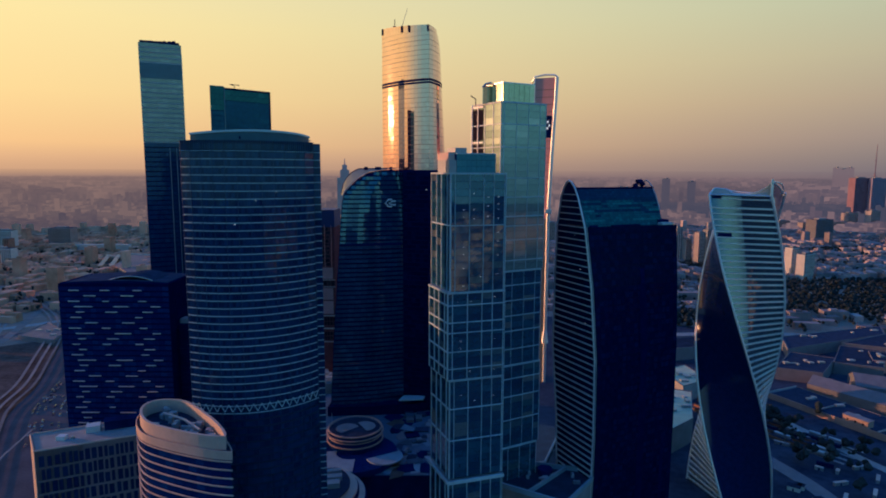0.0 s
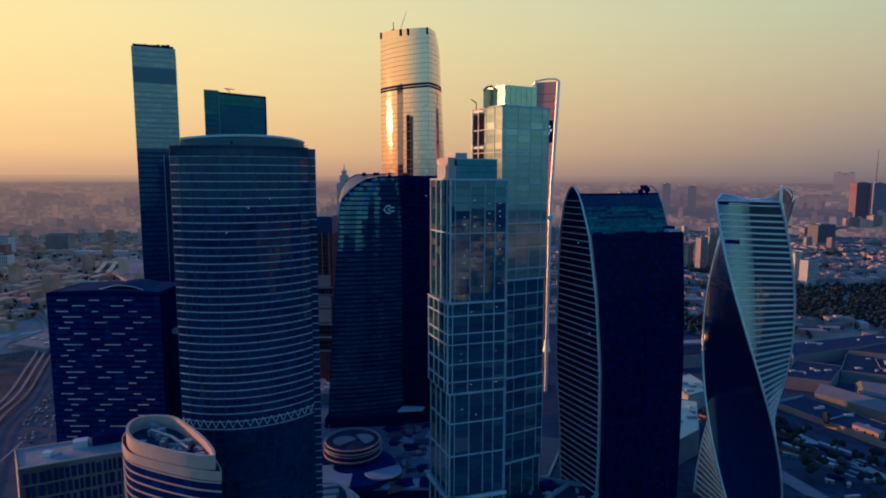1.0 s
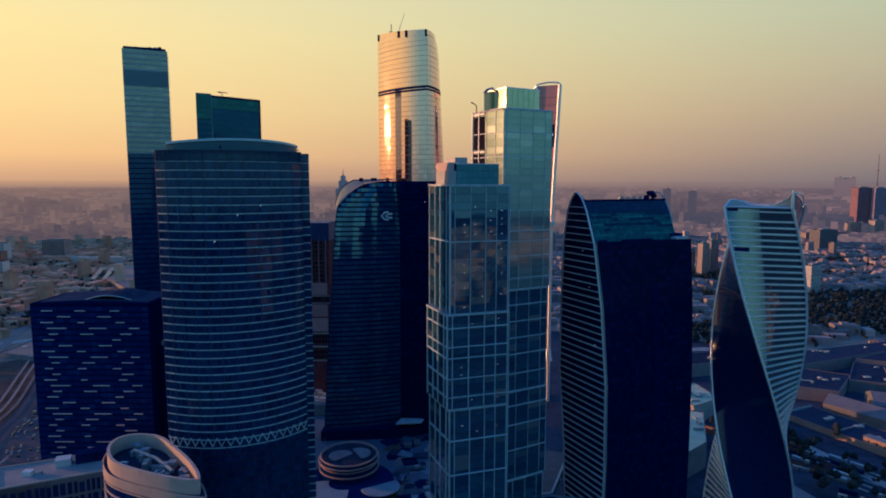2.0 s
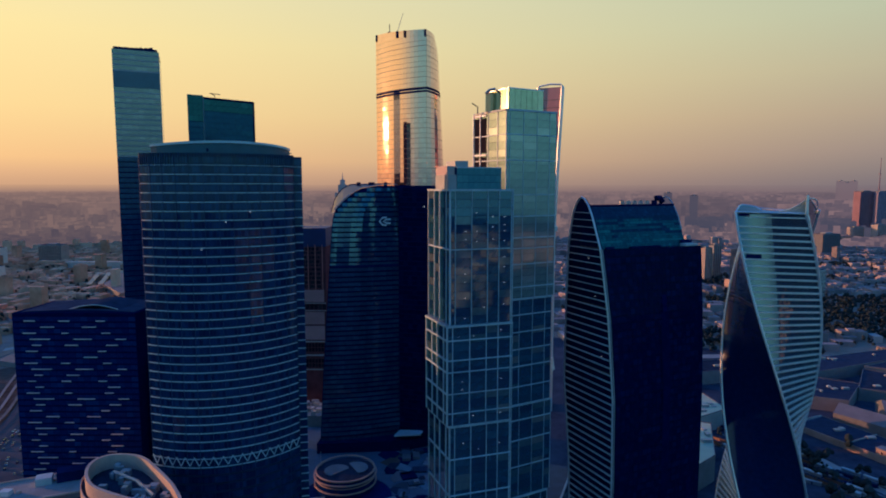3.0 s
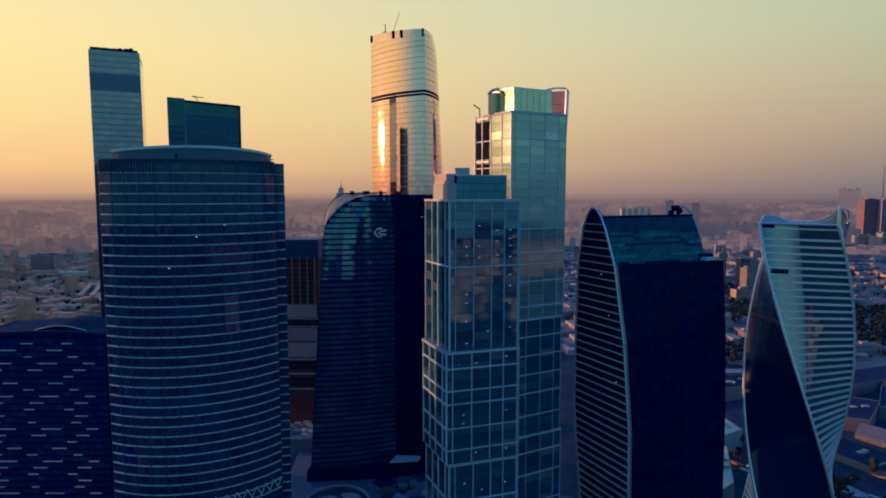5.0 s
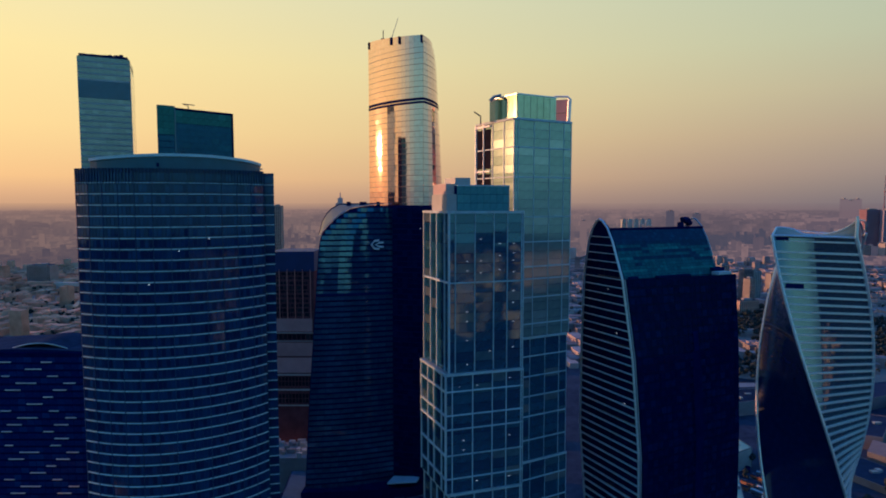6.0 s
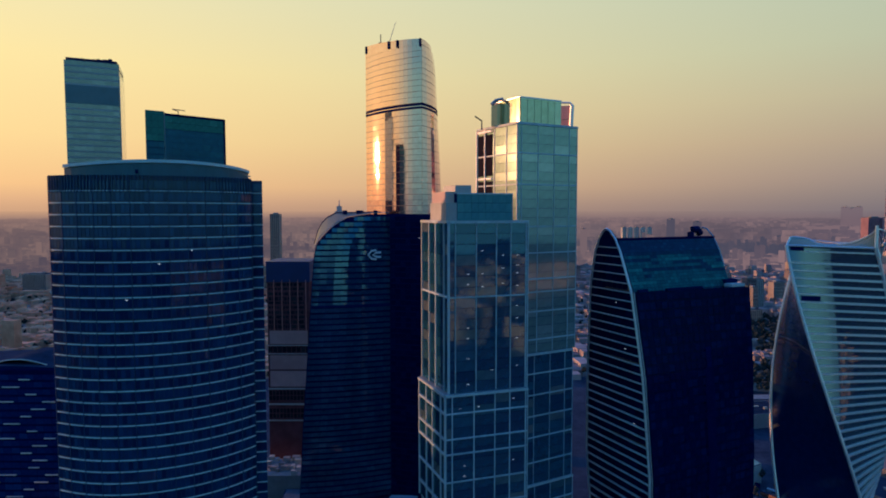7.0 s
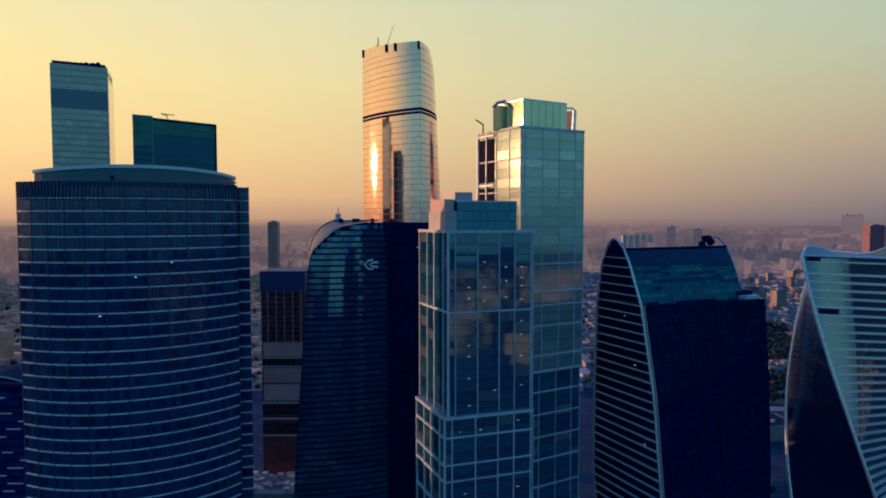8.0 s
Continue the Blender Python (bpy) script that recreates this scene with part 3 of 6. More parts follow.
def curve(points, n=8):
    """A smooth plan path through points (Catmull-Rom)."""
    pts = [points[0]] + list(points) + [points[-1]]
    res = []
    for i in range(1, len(pts) - 2):
        for k in range(n):
            t = k / n
            a, b, c, d = (Vector(p) for p in pts[i - 1:i + 3])
            res.append(0.5 * ((2 * b) + (c - a) * t + (2 * a - 5 * b + 4 * c - d) * t * t + (3 * b - a - 3 * c + d) * t ** 3))
    res.append(Vector(pts[-2]))
    return [(p.x, p.y) for p in res]


def curve_3d(points, n=5):
    """A smooth path through points in space."""
    pts = [points[0]] + list(points) + [points[-1]]
    res = []
    for i in range(1, len(pts) - 2):
        a, b, c, d = pts[i - 1:i + 3]
        for k in range(n):
            t = k / n
            res.append(0.5 * ((2 * b) + (c - a) * t + (2 * a - 5 * b + 4 * c - d) * t * t + (3 * b - a - 3 * c + d) * t ** 3))
    return res + [pts[-2]]


ring_road = curve([(-300, 330), (-425, 540), (-452, 594), (-472, 660), (-514, 751), (-565, 856), (-640, 980), (-800, 1150)])
road("road_motorway", [(p[0] + 16, p[1] - 4) for p in ring_road], 84, 0.35, "dark asphalt motorway beside the towers")

# ---- the towers ----


def facade(panes, p, q, z0, floors, floor, cols, sill=0.5, gap=0.12, tilt=0.0, single=True, top_first=True):
    """Rows of panes on an upright wall from p to q (plan, outside to the right). cols: count, or cut fractions."""
    cuts = [i / cols for i in range(cols + 1)] if isinstance(cols, int) else cols
    order = range(floors - 1, -1, -1) if top_first else range(floors)
    d = Vector((q[0] - p[0], q[1] - p[1], 0))
    ln = d.length
    for k in order:
        for a, b in zip(cuts, cuts[1:]):
            o = Vector((p[0], p[1], z0 + k * floor + sill)) + d * (a + gap / 2 / ln)
            panes.add(o, d * (b - a - gap / ln), floor - sill - 0.04, tilt, single)


def bar(p, q, z, h, out, back=0.1):
    """A level bar on a wall."""
    n = outset(p, q, 1)
    return Geo().box(Vector((p[0], p[1], z)) - n * back, (q[0] - p[0], q[1] - p[1], 0), n * (out + back), (0, 0, h))


def post(p, q, f, z0, z1, w, out, back=0.1):
    """An upright bar on a wall, at the fraction f of its length."""
    n = outset(p, q, 1)
    u = Vector((q[0] - p[0], q[1] - p[1], 0)).normalized() * w
    o = Vector((*lerp(p, q, f), z0))
    return Geo().box(o - u / 2 - n * back, u, n * (out + back), (0, 0, z1 - z0))


def round_tower():
    c, r, a0, a1, bays, fl = (-116.6, 368.5), 51.7, -113.8, -31.4, 12, 4.165
    top, floors = 257.8, 61
    line0 = top - 1.75                                     # the floors hang below a taller top storey
    t = thing("round_tower", (-105, 345, 0), "teal glass office tower with a bowed face and pale floor ledges", "skyscraper")
    body = arc(c, r - 0.2, a0, a1, 24) + [(-79, 366), (-136, 364)]
    part("tower_body", Geo().prism(body, 0, top - 0.4), M["g_spandrel"], t)
    wing = [(-77, 344.6), (-69.4, 346.3), (-78, 366), (-84, 366)]
    part("side_wing", Geo().prism(wing, 0, top - 0.5), M["g_spandrel"], t)
    face = arc(c, r, a0, a1, bays)
    panes = Panes(t, M["g_round"], single=300, others=((M["g_pane_dark"], 0.42),))
    for k in range(floors - 1, -1, -1):
        for p, q in zip(face, face[1:]):
            facade(panes, p, q, line0 - fl * (floors - k), 1, fl, 4, sill=1.25, gap=0.14, tilt=0.004)
    facade(panes, wing[0], wing[1], line0 - fl * floors, floors, fl, 2, sill=1.25, tilt=0.004, single=False)
    panes.finish()
    path = arc(c, r - 0.1, a0 - 0.3, a1 + 0.3, 30)
    for k in range(floors):
        z = line0 - fl * (k + 1) + 0.35
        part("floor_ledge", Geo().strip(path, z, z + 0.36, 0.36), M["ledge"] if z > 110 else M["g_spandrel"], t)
        part("wing_ledge", bar(wing[0], wing[1], z, 0.36, 0.3), M["ledge"], t)
    for i, p in enumerate(face):
        n = Vector((p[0] - c[0], p[1] - c[1], 0)).normalized()
        s = n.cross(Vector((0, 0, 1)))
        part("mullion", Geo().box(Vector((*p, 0)) - s * 0.14 - n * 0.1, s * 0.28, n * 0.4, (0, 0, top)), M["g_spandrel"], t)
    for i in range(60):                                    # close-set fins of the top storey
        a = radians(a0 + 1 + (a1 - a0 - 2) * i / 59)
        n = Vector((math.cos(a), math.sin(a), 0))
        s = n.cross(Vector((0, 0, 1)))
        part("fin", Geo().box(Vector((*c, top - 5.9)) + n * r - s * 0.1, s * 0.2, n * 0.5, (0, 0, 6.0)), M["g_round"], t)

    def set_in(d):
        """The crown's plan line, d metres inside the face; it swings back behind the wing."""
        line = []
        for i in range(25):
            f = i / 24
            a, q = radians(a0 + 4.5 + (-18.4 - a0 - 4.5) * f), r - d - 7.5 * f ** 3
            line.append((c[0] + q * math.cos(a), c[1] + q * math.sin(a)))
        return line

    crown = set_in(3.2)

    def arch(i, n):
        return 260.6 + 1.9 * math.sin(math.pi * i / n)

    wall = [(*p, top - 0.5) for p in crown], [(*p, arch(i, 24)) for i, p in enumerate(crown)], [(p[0] * 0.6 - 105 * 0.4, p[1] * 0.3 + 362 * 0.7, arch(i, 24)) for i, p in enumerate(crown)]
    cw = part("crown_wall", Geo().sheet(wall), M["crown"], t)
    rim, back = set_in(2.6), set_in(4.6)
    g = Geo().sheet([[(*p, arch(i, 24) + dz) for i, p in enumerate(line)] for line, dz in ((rim, 0.1), (rim, 1.2), (back, 1.2), (back, 0.1), (rim, 0.1))])
    part("crown_rim", g, M["ledge"], t, "pale metal rim")
    part("crown_porthole", Geo().strip(arc(c, r - 3.1, -78, -77, 1), 258.6, 260.0, 0.25), M["core"], cw)
    part("roof_deck", Geo().prism(arc(c, r - 0.1, a0, a1, 24) + [(-79, 366), (-136, 364)], top - 0.4, top), M["roof"], t)
    # zigzag frieze round a service storey
    fr = arc(c, r + 0.9, a0 + 1, a1 - 1, 34)
    for i in range(34):
        za, zb = (112.0, 116.2) if i % 2 else (116.2, 112.0)
        part("frieze_brace", Geo().tube([(*fr[i], za), (*fr[i + 1], zb)], 0.24, 4), M["ledge"], t)
    for a, z in ((-70, 226.5), (-58, 231), (-82, 214)):
        p = arc(c, r + 0.15, a, a + 0.7, 1)
        part("lit_window", Geo().strip(p, z, z + 0.3, 0.15), M["lamp"], t, "small lit lamp behind the glass")
    g = Geo().tube([(-77, 352, top), (-77, 352, top + 1.6)], 0.3, 6)
    part("roof_post", g, M["steel"], t)
    part("roof_hoist", Geo().box((-79, 351, top + 1.3), (3.4, 0, 0), (0, 0.8, 0), (0, 0, 0.5)), M["steel"], t)


def gold_tower():
    fl, top, base = 4.1, 366.8, 20.0
    t = thing("mirror_tower", (-25, 580, 0), "tall mirror-glass tower glowing with the low sun", "skyscraper")
    left, corner = (-57.6, 588.0), (-12.7, 547.4)

    def plan(z):
        a, b = Vector(left), Vector(corner)
        n = Vector((b.y - a.y, -(b.x - a.x))).normalized()
        line = [tuple(a.lerp(b, i / 16) + n * 4.5 * (1 - (2 * i / 16 - 1) ** 2)) for i in range(17)]
        rx = -5.5 + (367 - z) * 0.048 + 1.2 - max(0, z - 350) ** 2 * 0.009
        b2, c2 = Vector(corner), Vector((rx, 585))
        n2 = Vector((c2.y - b2.y, -(c2.x - b2.x))).normalized()
        line += [tuple(b2.lerp(c2, i / 6) + n2 * 2.6 * (1 - (2 * i / 6 - 1) ** 2)) for i in range(1, 7)]
        return line

    zs = [base + fl * k for k in range(86) if base + fl * k <= top]
    core = Geo()
    inner = [[(*(Vector(p) * 0.998 + Vector((-30, 590)) * 0.002), z) for p in plan(z)] + [(-30, 612, z)] for z in zs]
    core.sheet([row for row in inner], True)
    core.f.append(tuple(range(len(core.v) - len(inner[0]), len(core.v))))
    part("tower_body", core, M["core"], t)
    panes = Panes(t, M["g_gold"], single=300, depth=0.3)
    for z in reversed(zs[:-1]):
        line = plan(z + fl / 2)
        if 319 < z + fl / 2 < 325:
            part("dark_belt", Geo().strip(line, z + 0.3, z + 1.7, 0.5), M["core"], t, "dark service belt")
            part("belt_strip", Geo().strip(line, z + 1.7, z + 2.3, 0.45), M["g_gold"], t)
            part("dark_belt", Geo().strip(line, z + 2.3, z + fl - 0.4, 0.5), M["core"], t, "dark service belt")
            continue
        for p, q in zip(line, line[1:]):
            panes.add((*p, z + 0.2), (q[0] - p[0], q[1] - p[1], 0), fl - 0.2, 0.0010, nod=0.005)
    panes.finish()
    line = plan(366)
    for k, z in enumerate(zs[1:]):
        part("floor_joint", Geo().strip(plan(z), z - 0.02, z + (0.34 if k % 2 else 0.12), 0.36), M["joint"], t)
    rise_ = [top + 2.0 + 4.6 * max(0.0, 1 - i / 16) for i in range(len(line))]
    outer = [tuple(Vector(p) + Vector((-0.35, -0.25))) for p in line]
    rows = [[(*p, zs[-1] - 0.1) for p in outer], [(*p, z) for p, z in zip(outer, rise_)], [(*p, z) for p, z in zip(line, rise_)], [(*p, zs[-1] - 0.1) for p in line]]
    part("parapet", Geo().sheet(rows), M["g_gold"], t, "parapet that rises towards one side")
    for f in (0.3, 8.2, 10.5, 15.7):                        # dark slots of the window-cleaning rails
        i = int(f)
        p = lerp(line[i], line[i + 1], f - i)
        part("slot", Geo().box((p[0] - 0.9, p[1] - 1.3, top - 3.6 + 4.6 * max(0.0, 1 - f / 16)), (1.0, -0.7, 0), (0.5, 0.9, 0), (0, 0, 5.4)), M["core"], t, "dark slot in the parapet")
    for k in range(5):
        part("warning_light", Geo().box((-7.2, 572.2, 246 + 4.5 * k), (1.0, 0.4, 0), (0, 0.6, 0), (0, 0, 1.1)), M["redlamp"], t, "red warning light")
    cr = thing("tower_crane", (-43, 578, top), "small luffing crane on the tower roof", "crane")
    part("mast", Geo().box((-45.2, 577.4, top), (0.6, 0, 0), (0, 0.6, 0), (0, 0, 13.5)), M["dark"], cr)
    part("cab", Geo().block(-46.5, -43.8, 576.6, 578.6, top + 5.0, top + 7.2), M["dark"], cr)
    part("jib", Geo().tube([(-39.8, 578, top + 2), (-36.8, 578, top + 12.5), (-33.2, 578, top + 23)], 0.32, 4, 0.5), M["steel"], cr)
    part("tie", Geo().tube([(-44.8, 578, top + 7), (-39.6, 578, top + 3)], 0.12, 3), M["dark"], cr)
    part("counterweight", Geo().block(-50, -46.6, 577, 578.4, top + 1.5, top + 3.2), M["dark"], cr)


def arch_tower():
    fl = 4.1
    t = thing("arch_tower", (-65, 555, 0), "navy glass tower with a rounded shoulder and a pale sign", "skyscraper")

    def left(z):
        pts = [(0, -103.5), (37, -101.8), (90, -98.7), (182, -92), (212, -90), (220, -88.8), (224, -87.0), (231.5, -80.5), (237, -74.0), (241.4, -66.0), (243.8, -50.0)]
        for (z0, x0), (z1, x1) in zip(pts, pts[1:]):
            if z <= z1:
                return x0 + (x1 - x0) * (z - z0) / (z1 - z0)
        return -50.0

    def at(x, z=0.0):
        bow = 537 + (x + 92) * 0.2334 - 2.6 * math.sin(min(1, max(0, (x + 104) / 68)) * math.pi)
        return bow + 7.5 * (max(0.0, z - 178) / 66) ** 2

    zs = [fl * k for k in range(55)] + [224, 229, 233, 236, 239, 241, 242.4, 243.5]
    rows = []
    for z in zs:
        x0 = left(z)
        row = [(x0 + (-36.3 - x0) * i / 9) for i in range(10)]
        rows.append([(x, at(x, z) + 0.3, z) for x in row] + [(-44, 562, z), (x0 - 3.0, 567, z)])
    core = Geo().sheet(rows, True)
    core.f.append(tuple(range(len(core.v) - 12, len(core.v))))
    part("tower_body", core, M["core"], t)
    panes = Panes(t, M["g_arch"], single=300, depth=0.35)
    streak_lean = (1.0, 0.3, 0.2, 0.85, 1.0, 0.4, 0.3, 0.7, 0.35, 0.25, 0.2)   # how far each column of panes tips back, shaped to imitate streaky reflections
    for k in range(58, -1, -1):
        z = fl * k
        x0 = left(z + fl) + 0.4
        n = 11
        lean = 0.07 + 0.18 * (z - 178) / 66 if z > 176 else 0.0
        for i in range(n):
            a, b = x0 + (-36.5 - x0) * i / n, x0 + (-36.5 - x0) * (i + 1) / n - 0.15
            panes.add((a, at(a, z + 0.9), z + 0.9), (b - a, at(b, z) - at(a, z), 0), fl - 1.2, 0.006, lean=lean * streak_lean[i])
    panes.finish()
    for k in range(1, 59):
        z = fl * k
        x0 = left(z) + 0.3
        line = [(x0 + (-36.3 - x0) * i / 12) for i in range(13)]
        wide = 1.9 if k == 43 else 0.35
        part("floor_line", Geo().strip([(x, at(x, z)) for x in line], z + 0.1, z + 0.1 + wide, 0.42), M["dark"], t)
    front = [(220, -88.8), (224, -87.0), (231.5, -80.5), (237, -74.0), (241.4, -66.0), (243.8, -50.0), (244, -37)]
    rear = [(221, -95.0), (231, -92.2), (237, -88.7), (240.8, -85.0), (244.2, -78.5), (244.6, -62.0), (244.6, -44)]
    sh = Geo().sheet([[(x - 0.3, at(x, z) - 0.6, z + 0.5) for z, x in front], [(x, 566.0 if x < -60 else 562, z) for z, x in rear]])
    part("shoulder_roof", sh, M["shoulder"], t, "pale glass rounded roof")
    part("roof_rib", Geo().tube([(x - 0.3, at(x, z) - 0.7, z + 0.6) for z, x in front], 0.25, 5), M["steel"], t)
    part("roof_rib", Geo().tube([(x, 566.0 if x < -60 else 562, z + 0.2) for z, x in rear], 0.5, 5), M["core"], t)
    # the dark wing that stands beside the front
    w0, w1 = (-36.2, 548.5), (-2.0, 539.5)
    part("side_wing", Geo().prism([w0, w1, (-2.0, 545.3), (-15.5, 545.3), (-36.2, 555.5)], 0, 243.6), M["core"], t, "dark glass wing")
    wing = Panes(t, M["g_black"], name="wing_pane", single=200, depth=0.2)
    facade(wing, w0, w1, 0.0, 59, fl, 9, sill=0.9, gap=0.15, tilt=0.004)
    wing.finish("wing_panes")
    for k in range(1, 59):
        part("wing_line", bar(w0, w1, fl * k + 0.1, 0.35, 0.35), M["dark"], t)
    for f, z in ((0.62, 226), (0.88, 222), (0.86, 218), (0.82, 170), (0.9, 214)):
        p, q = lerp(w0, w1, f), lerp(w0, w1, f + 0.02)
        part("office_light", bar(p, q, z, 0.5, 0.4), M["lamp"], t, "small lit office lamp")
    for x, w in ((-72, 3), (-62, 5), (-49, 2.5)):
        part("roof_plant", Geo().block(x, x + w, 557, 560, 243.4, 246.3), M["dark"], t)
    for x, h in ((-50.2, 3.3), (-47.0, 1.7)):
        y = at(x, 214) - 1.2
        path = [(x + 4.2, y + 0.5, 214 + h), (x + 0.8, y, 214 + h * 0.9), (x - 1.6, y - 0.4, 214), (x + 0.8, y, 214 - h * 0.9), (x + 4.2, y + 0.5, 214 - h)]
        part("sign", Geo().tube(path, 0.8, 5), M["white"], t, "plain white sign shape")
    part("podium_block", Geo().prism([(-104, 528), (-30, 534), (-12, 543), (-6, 585), (-100, 585)], 0, 30), M["g_black"], t)
    part("entrance_roof", Geo().prism([(-40, 533), (-18, 536), (-16, 544), (-36, 545)], 34, 35.2), M["snow"], t, "pale entrance canopy")


def twin_grid_towers():
    # the shorter one
    fl = 4.2
    t = thing("grid_tower", (14, 350, 0), "glass tower of stacked boxes with a pale metal grid", "skyscraper", "pair of grid towers")
    fl_, fr, bl = Vector((4.2, 335.5)), Vector((35.5, 345.5)), Vector((-6.6, 362.0))
    u, w = (fr - fl_).normalized(), (bl - fl_).normalized()
    br = fr + bl - fl_
    boxes = [(175, 240.7, 0.0, 0.0), (124, 174, 1.6, 0.6), (64, 123, 0.2, 0.4), (0, 62, 0.9, 0.9)]
    panes = Panes(t, M["g_office"], single=300, depth=0.15, others=((M["g_dim"], 0.30), (M["g_reflection"], 0.12)))
    fcut = [0.0, 0.075, 0.335, 0.59, 0.775, 0.975, 1.0]
    lcut = [0.0, 0.30, 0.55, 0.85, 1.0]
    for z0, z1, ox, oy in boxes:
        off = -u * ox - w * oy
        a, b, c, d = (tuple(p + off) for p in (fl_, fr, br, bl))
        a2, b2, d2 = a, tuple(Vector(b) + u * ox), d
        part("tower_body", Geo().prism([a2, b2, c, d2], z0, z1), M["core"], t)
        n = round((z1 - z0) / fl)
        f = (z1 - z0) / n
        facade(panes, a2, b2, z0, n, f, fcut, sill=0.14, gap=0.1, tilt=0.005)
        facade(panes, d2, a2, z0, n, f, lcut, sill=0.14, gap=0.1, tilt=0.006)
        for cut in fcut:
            part("mullion", post(a2, b2, cut, z0, z1, 0.36, 0.5), M["mullion"], t)
        for cut in lcut:
            part("mullion", post(d2, a2, cut, z0, z1, 0.55, 0.6), M["mullion"], t)
        part("box_cap", Geo().prism([a2, b2, c, d2], z1, z1 + 0.9), M["steel"], t)
        part("cornice", bar(a2, b2, z1 - 0.1, 1.0, 1.0), M["mullion"], t)
        part("cornice", bar(d2, a2, z1 - 0.1, 1.0, 1.0), M["mullion"], t)
        for z in (212, 167, 157, 151, 140, 130, 106, 87, 30):
            if z0 < z < z1 - 2:
                part("grid_beam", bar(a2, b2, z, 0.5, 0.6), M["mullion"], t)
                part("grid_beam", bar(d2, a2, z, 0.75, 0.7), M["mullion"], t)
    part("base_cornice", bar(tuple(fl_ - u * 2), tuple(fr + u), 61, 1.8, 2.2), M["mullion"], t)
    part("base_cornice", bar(tuple(bl + w * 3), tuple(fl_ - w * 0.1), 61, 1.8, 2.2), M["mullion"], t)
    cap = [tuple(fl_ + u * 4.5 + w * 3), tuple(fr - u * 5 + w * 3), tuple(fr - u * 5 + w * 22), tuple(fl_ + u * 4.5 + w * 22)]
    part("cap_house", Geo().prism(cap, 241, 252.0), M["core"], t)
    capp = Panes(t, M["g_cap_teal"], name="cap_pane", single=60, depth=0.2)
    facade(capp, cap[0], cap[1], 241.2, 3, 3.6, 8, sill=0.12, gap=0.08, tilt=0.004)
    part("cap_line", bar(cap[0], cap[1], 251.8, 0.5, 0.5), M["mullion"], t)
    side = [tuple(fl_ + u * 0.2 + w * 3.4), tuple(fl_ + u * 4.4 + w * 3.0), tuple(fl_ + u * 4.4 + w * 20), tuple(fl_ + u * 0.2 + w * 20)]
    part("cap_annexe", Geo().prism(side, 241, 248.5), M["steel"], t)
    part("cap_annexe", Geo().prism([lerp(p, side[2], 0.15) for p in side], 248.5, 252.8), M["rose"], t)
    part("roof_plant", Geo().prism([lerp(cap[0], cap[3], 0.1), lerp(cap[0], cap[1], 0.25), lerp(cap[3], cap[1], 0.4), lerp(cap[3], cap[0], 0.3)], 252, 255.3), M["steel"], t)
    panes.finish()
    rng = random.Random(4)
    rows = [(0.40, 230), (0.40, 221), (0.40, 216), (0.66, 228), (0.66, 223), (0.66, 217), (0.85, 228), (0.85, 224), (0.85, 221), (0.85, 216),
            (0.22, 221), (0.22, 217), (0.22, 200), (0.22, 196), (0.22, 188), (0.85, 208), (0.85, 203), (0.85, 195), (0.53, 183), (0.85, 184), (0.22, 178),
            (0.17, 169), (0.4, 169), (0.85, 171), (0.22, 146), (0.3, 146), (0.22, 142), (0.3, 140), (0.85, 146), (0.4, 128), (0.85, 128), (0.2, 114), (0.45, 110), (0.8, 112)]
    for f, z in rows:
        p, q = lerp(fl_, fr, f), lerp(fl_, fr, f + 0.028)
        off = next((-u * ox - w * oy) for z0, z1, ox, oy in boxes if z0 <= z <= z1 + 2)
        part("office_light", bar(tuple(Vector(p) + off), tuple(Vector(q) + off), z, 0.16, 0.2, -0.1), M["lamp"], t, "small lit office lamp")

    # the taller one behind it
    t = thing("grid_tower", (42, 385, 0), "taller grid tower whose top mirrors the pale sky", "skyscraper", "pair of grid towers")
    m_, r_, l_ = Vector((35.2, 377.5)), Vector((65.2, 393.8)), Vector((19.1, 403.8))
    u, w = (r_ - m_).normalized(), (l_ - m_).normalized()
    k_ = r_ + l_ - m_
    panes = Panes(t, M["g_office"], single=0, depth=0.15, others=((M["g_dim"], 0.25), (M["g_reflection"], 0.14)))
    # the top box gets paler glass, with the sky's sheen in its tint
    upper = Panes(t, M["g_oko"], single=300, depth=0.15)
    fcut = [0.0, 0.06, 0.33, 0.6, 0.86, 1.0]
    lcut = [0.0, 0.22, 0.45, 0.75, 1.0]
    for z0, z1, ox in ((180, 284, 0.0), (118, 179, 1.2), (62, 117, 0.4), (0, 61, 2.0)):
        a, b, c, d = (tuple(p - u * ox * e) for p, e in ((m_, 1), (r_, -1), (k_, -1), (l_, 1)))
        b = tuple(Vector(b) - u * ox * 2)
        # unseen back, stretched to shade the end of the black tower
        deep = (l_ - m_) * 0.65
        part("tower_body", Geo().prism([a, b, tuple(Vector(c) + deep), tuple(Vector(d) + deep * 0.7 + u * 12), d], z0, z1), M["core"], t)
        n = round((z1 - z0) / fl)
        f = (z1 - z0) / n
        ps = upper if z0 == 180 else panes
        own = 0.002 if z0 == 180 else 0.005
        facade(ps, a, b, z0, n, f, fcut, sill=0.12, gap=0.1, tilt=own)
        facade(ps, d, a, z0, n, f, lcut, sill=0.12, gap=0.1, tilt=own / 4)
        for cut in fcut:
            part("mullion", post(a, b, cut, z0, z1, 0.3, 0.3), M["mullion"], t)
        for cut in lcut:
            part("mullion", post(d, a, cut, z0, z1, 0.5, 0.4), M["mullion"], t)
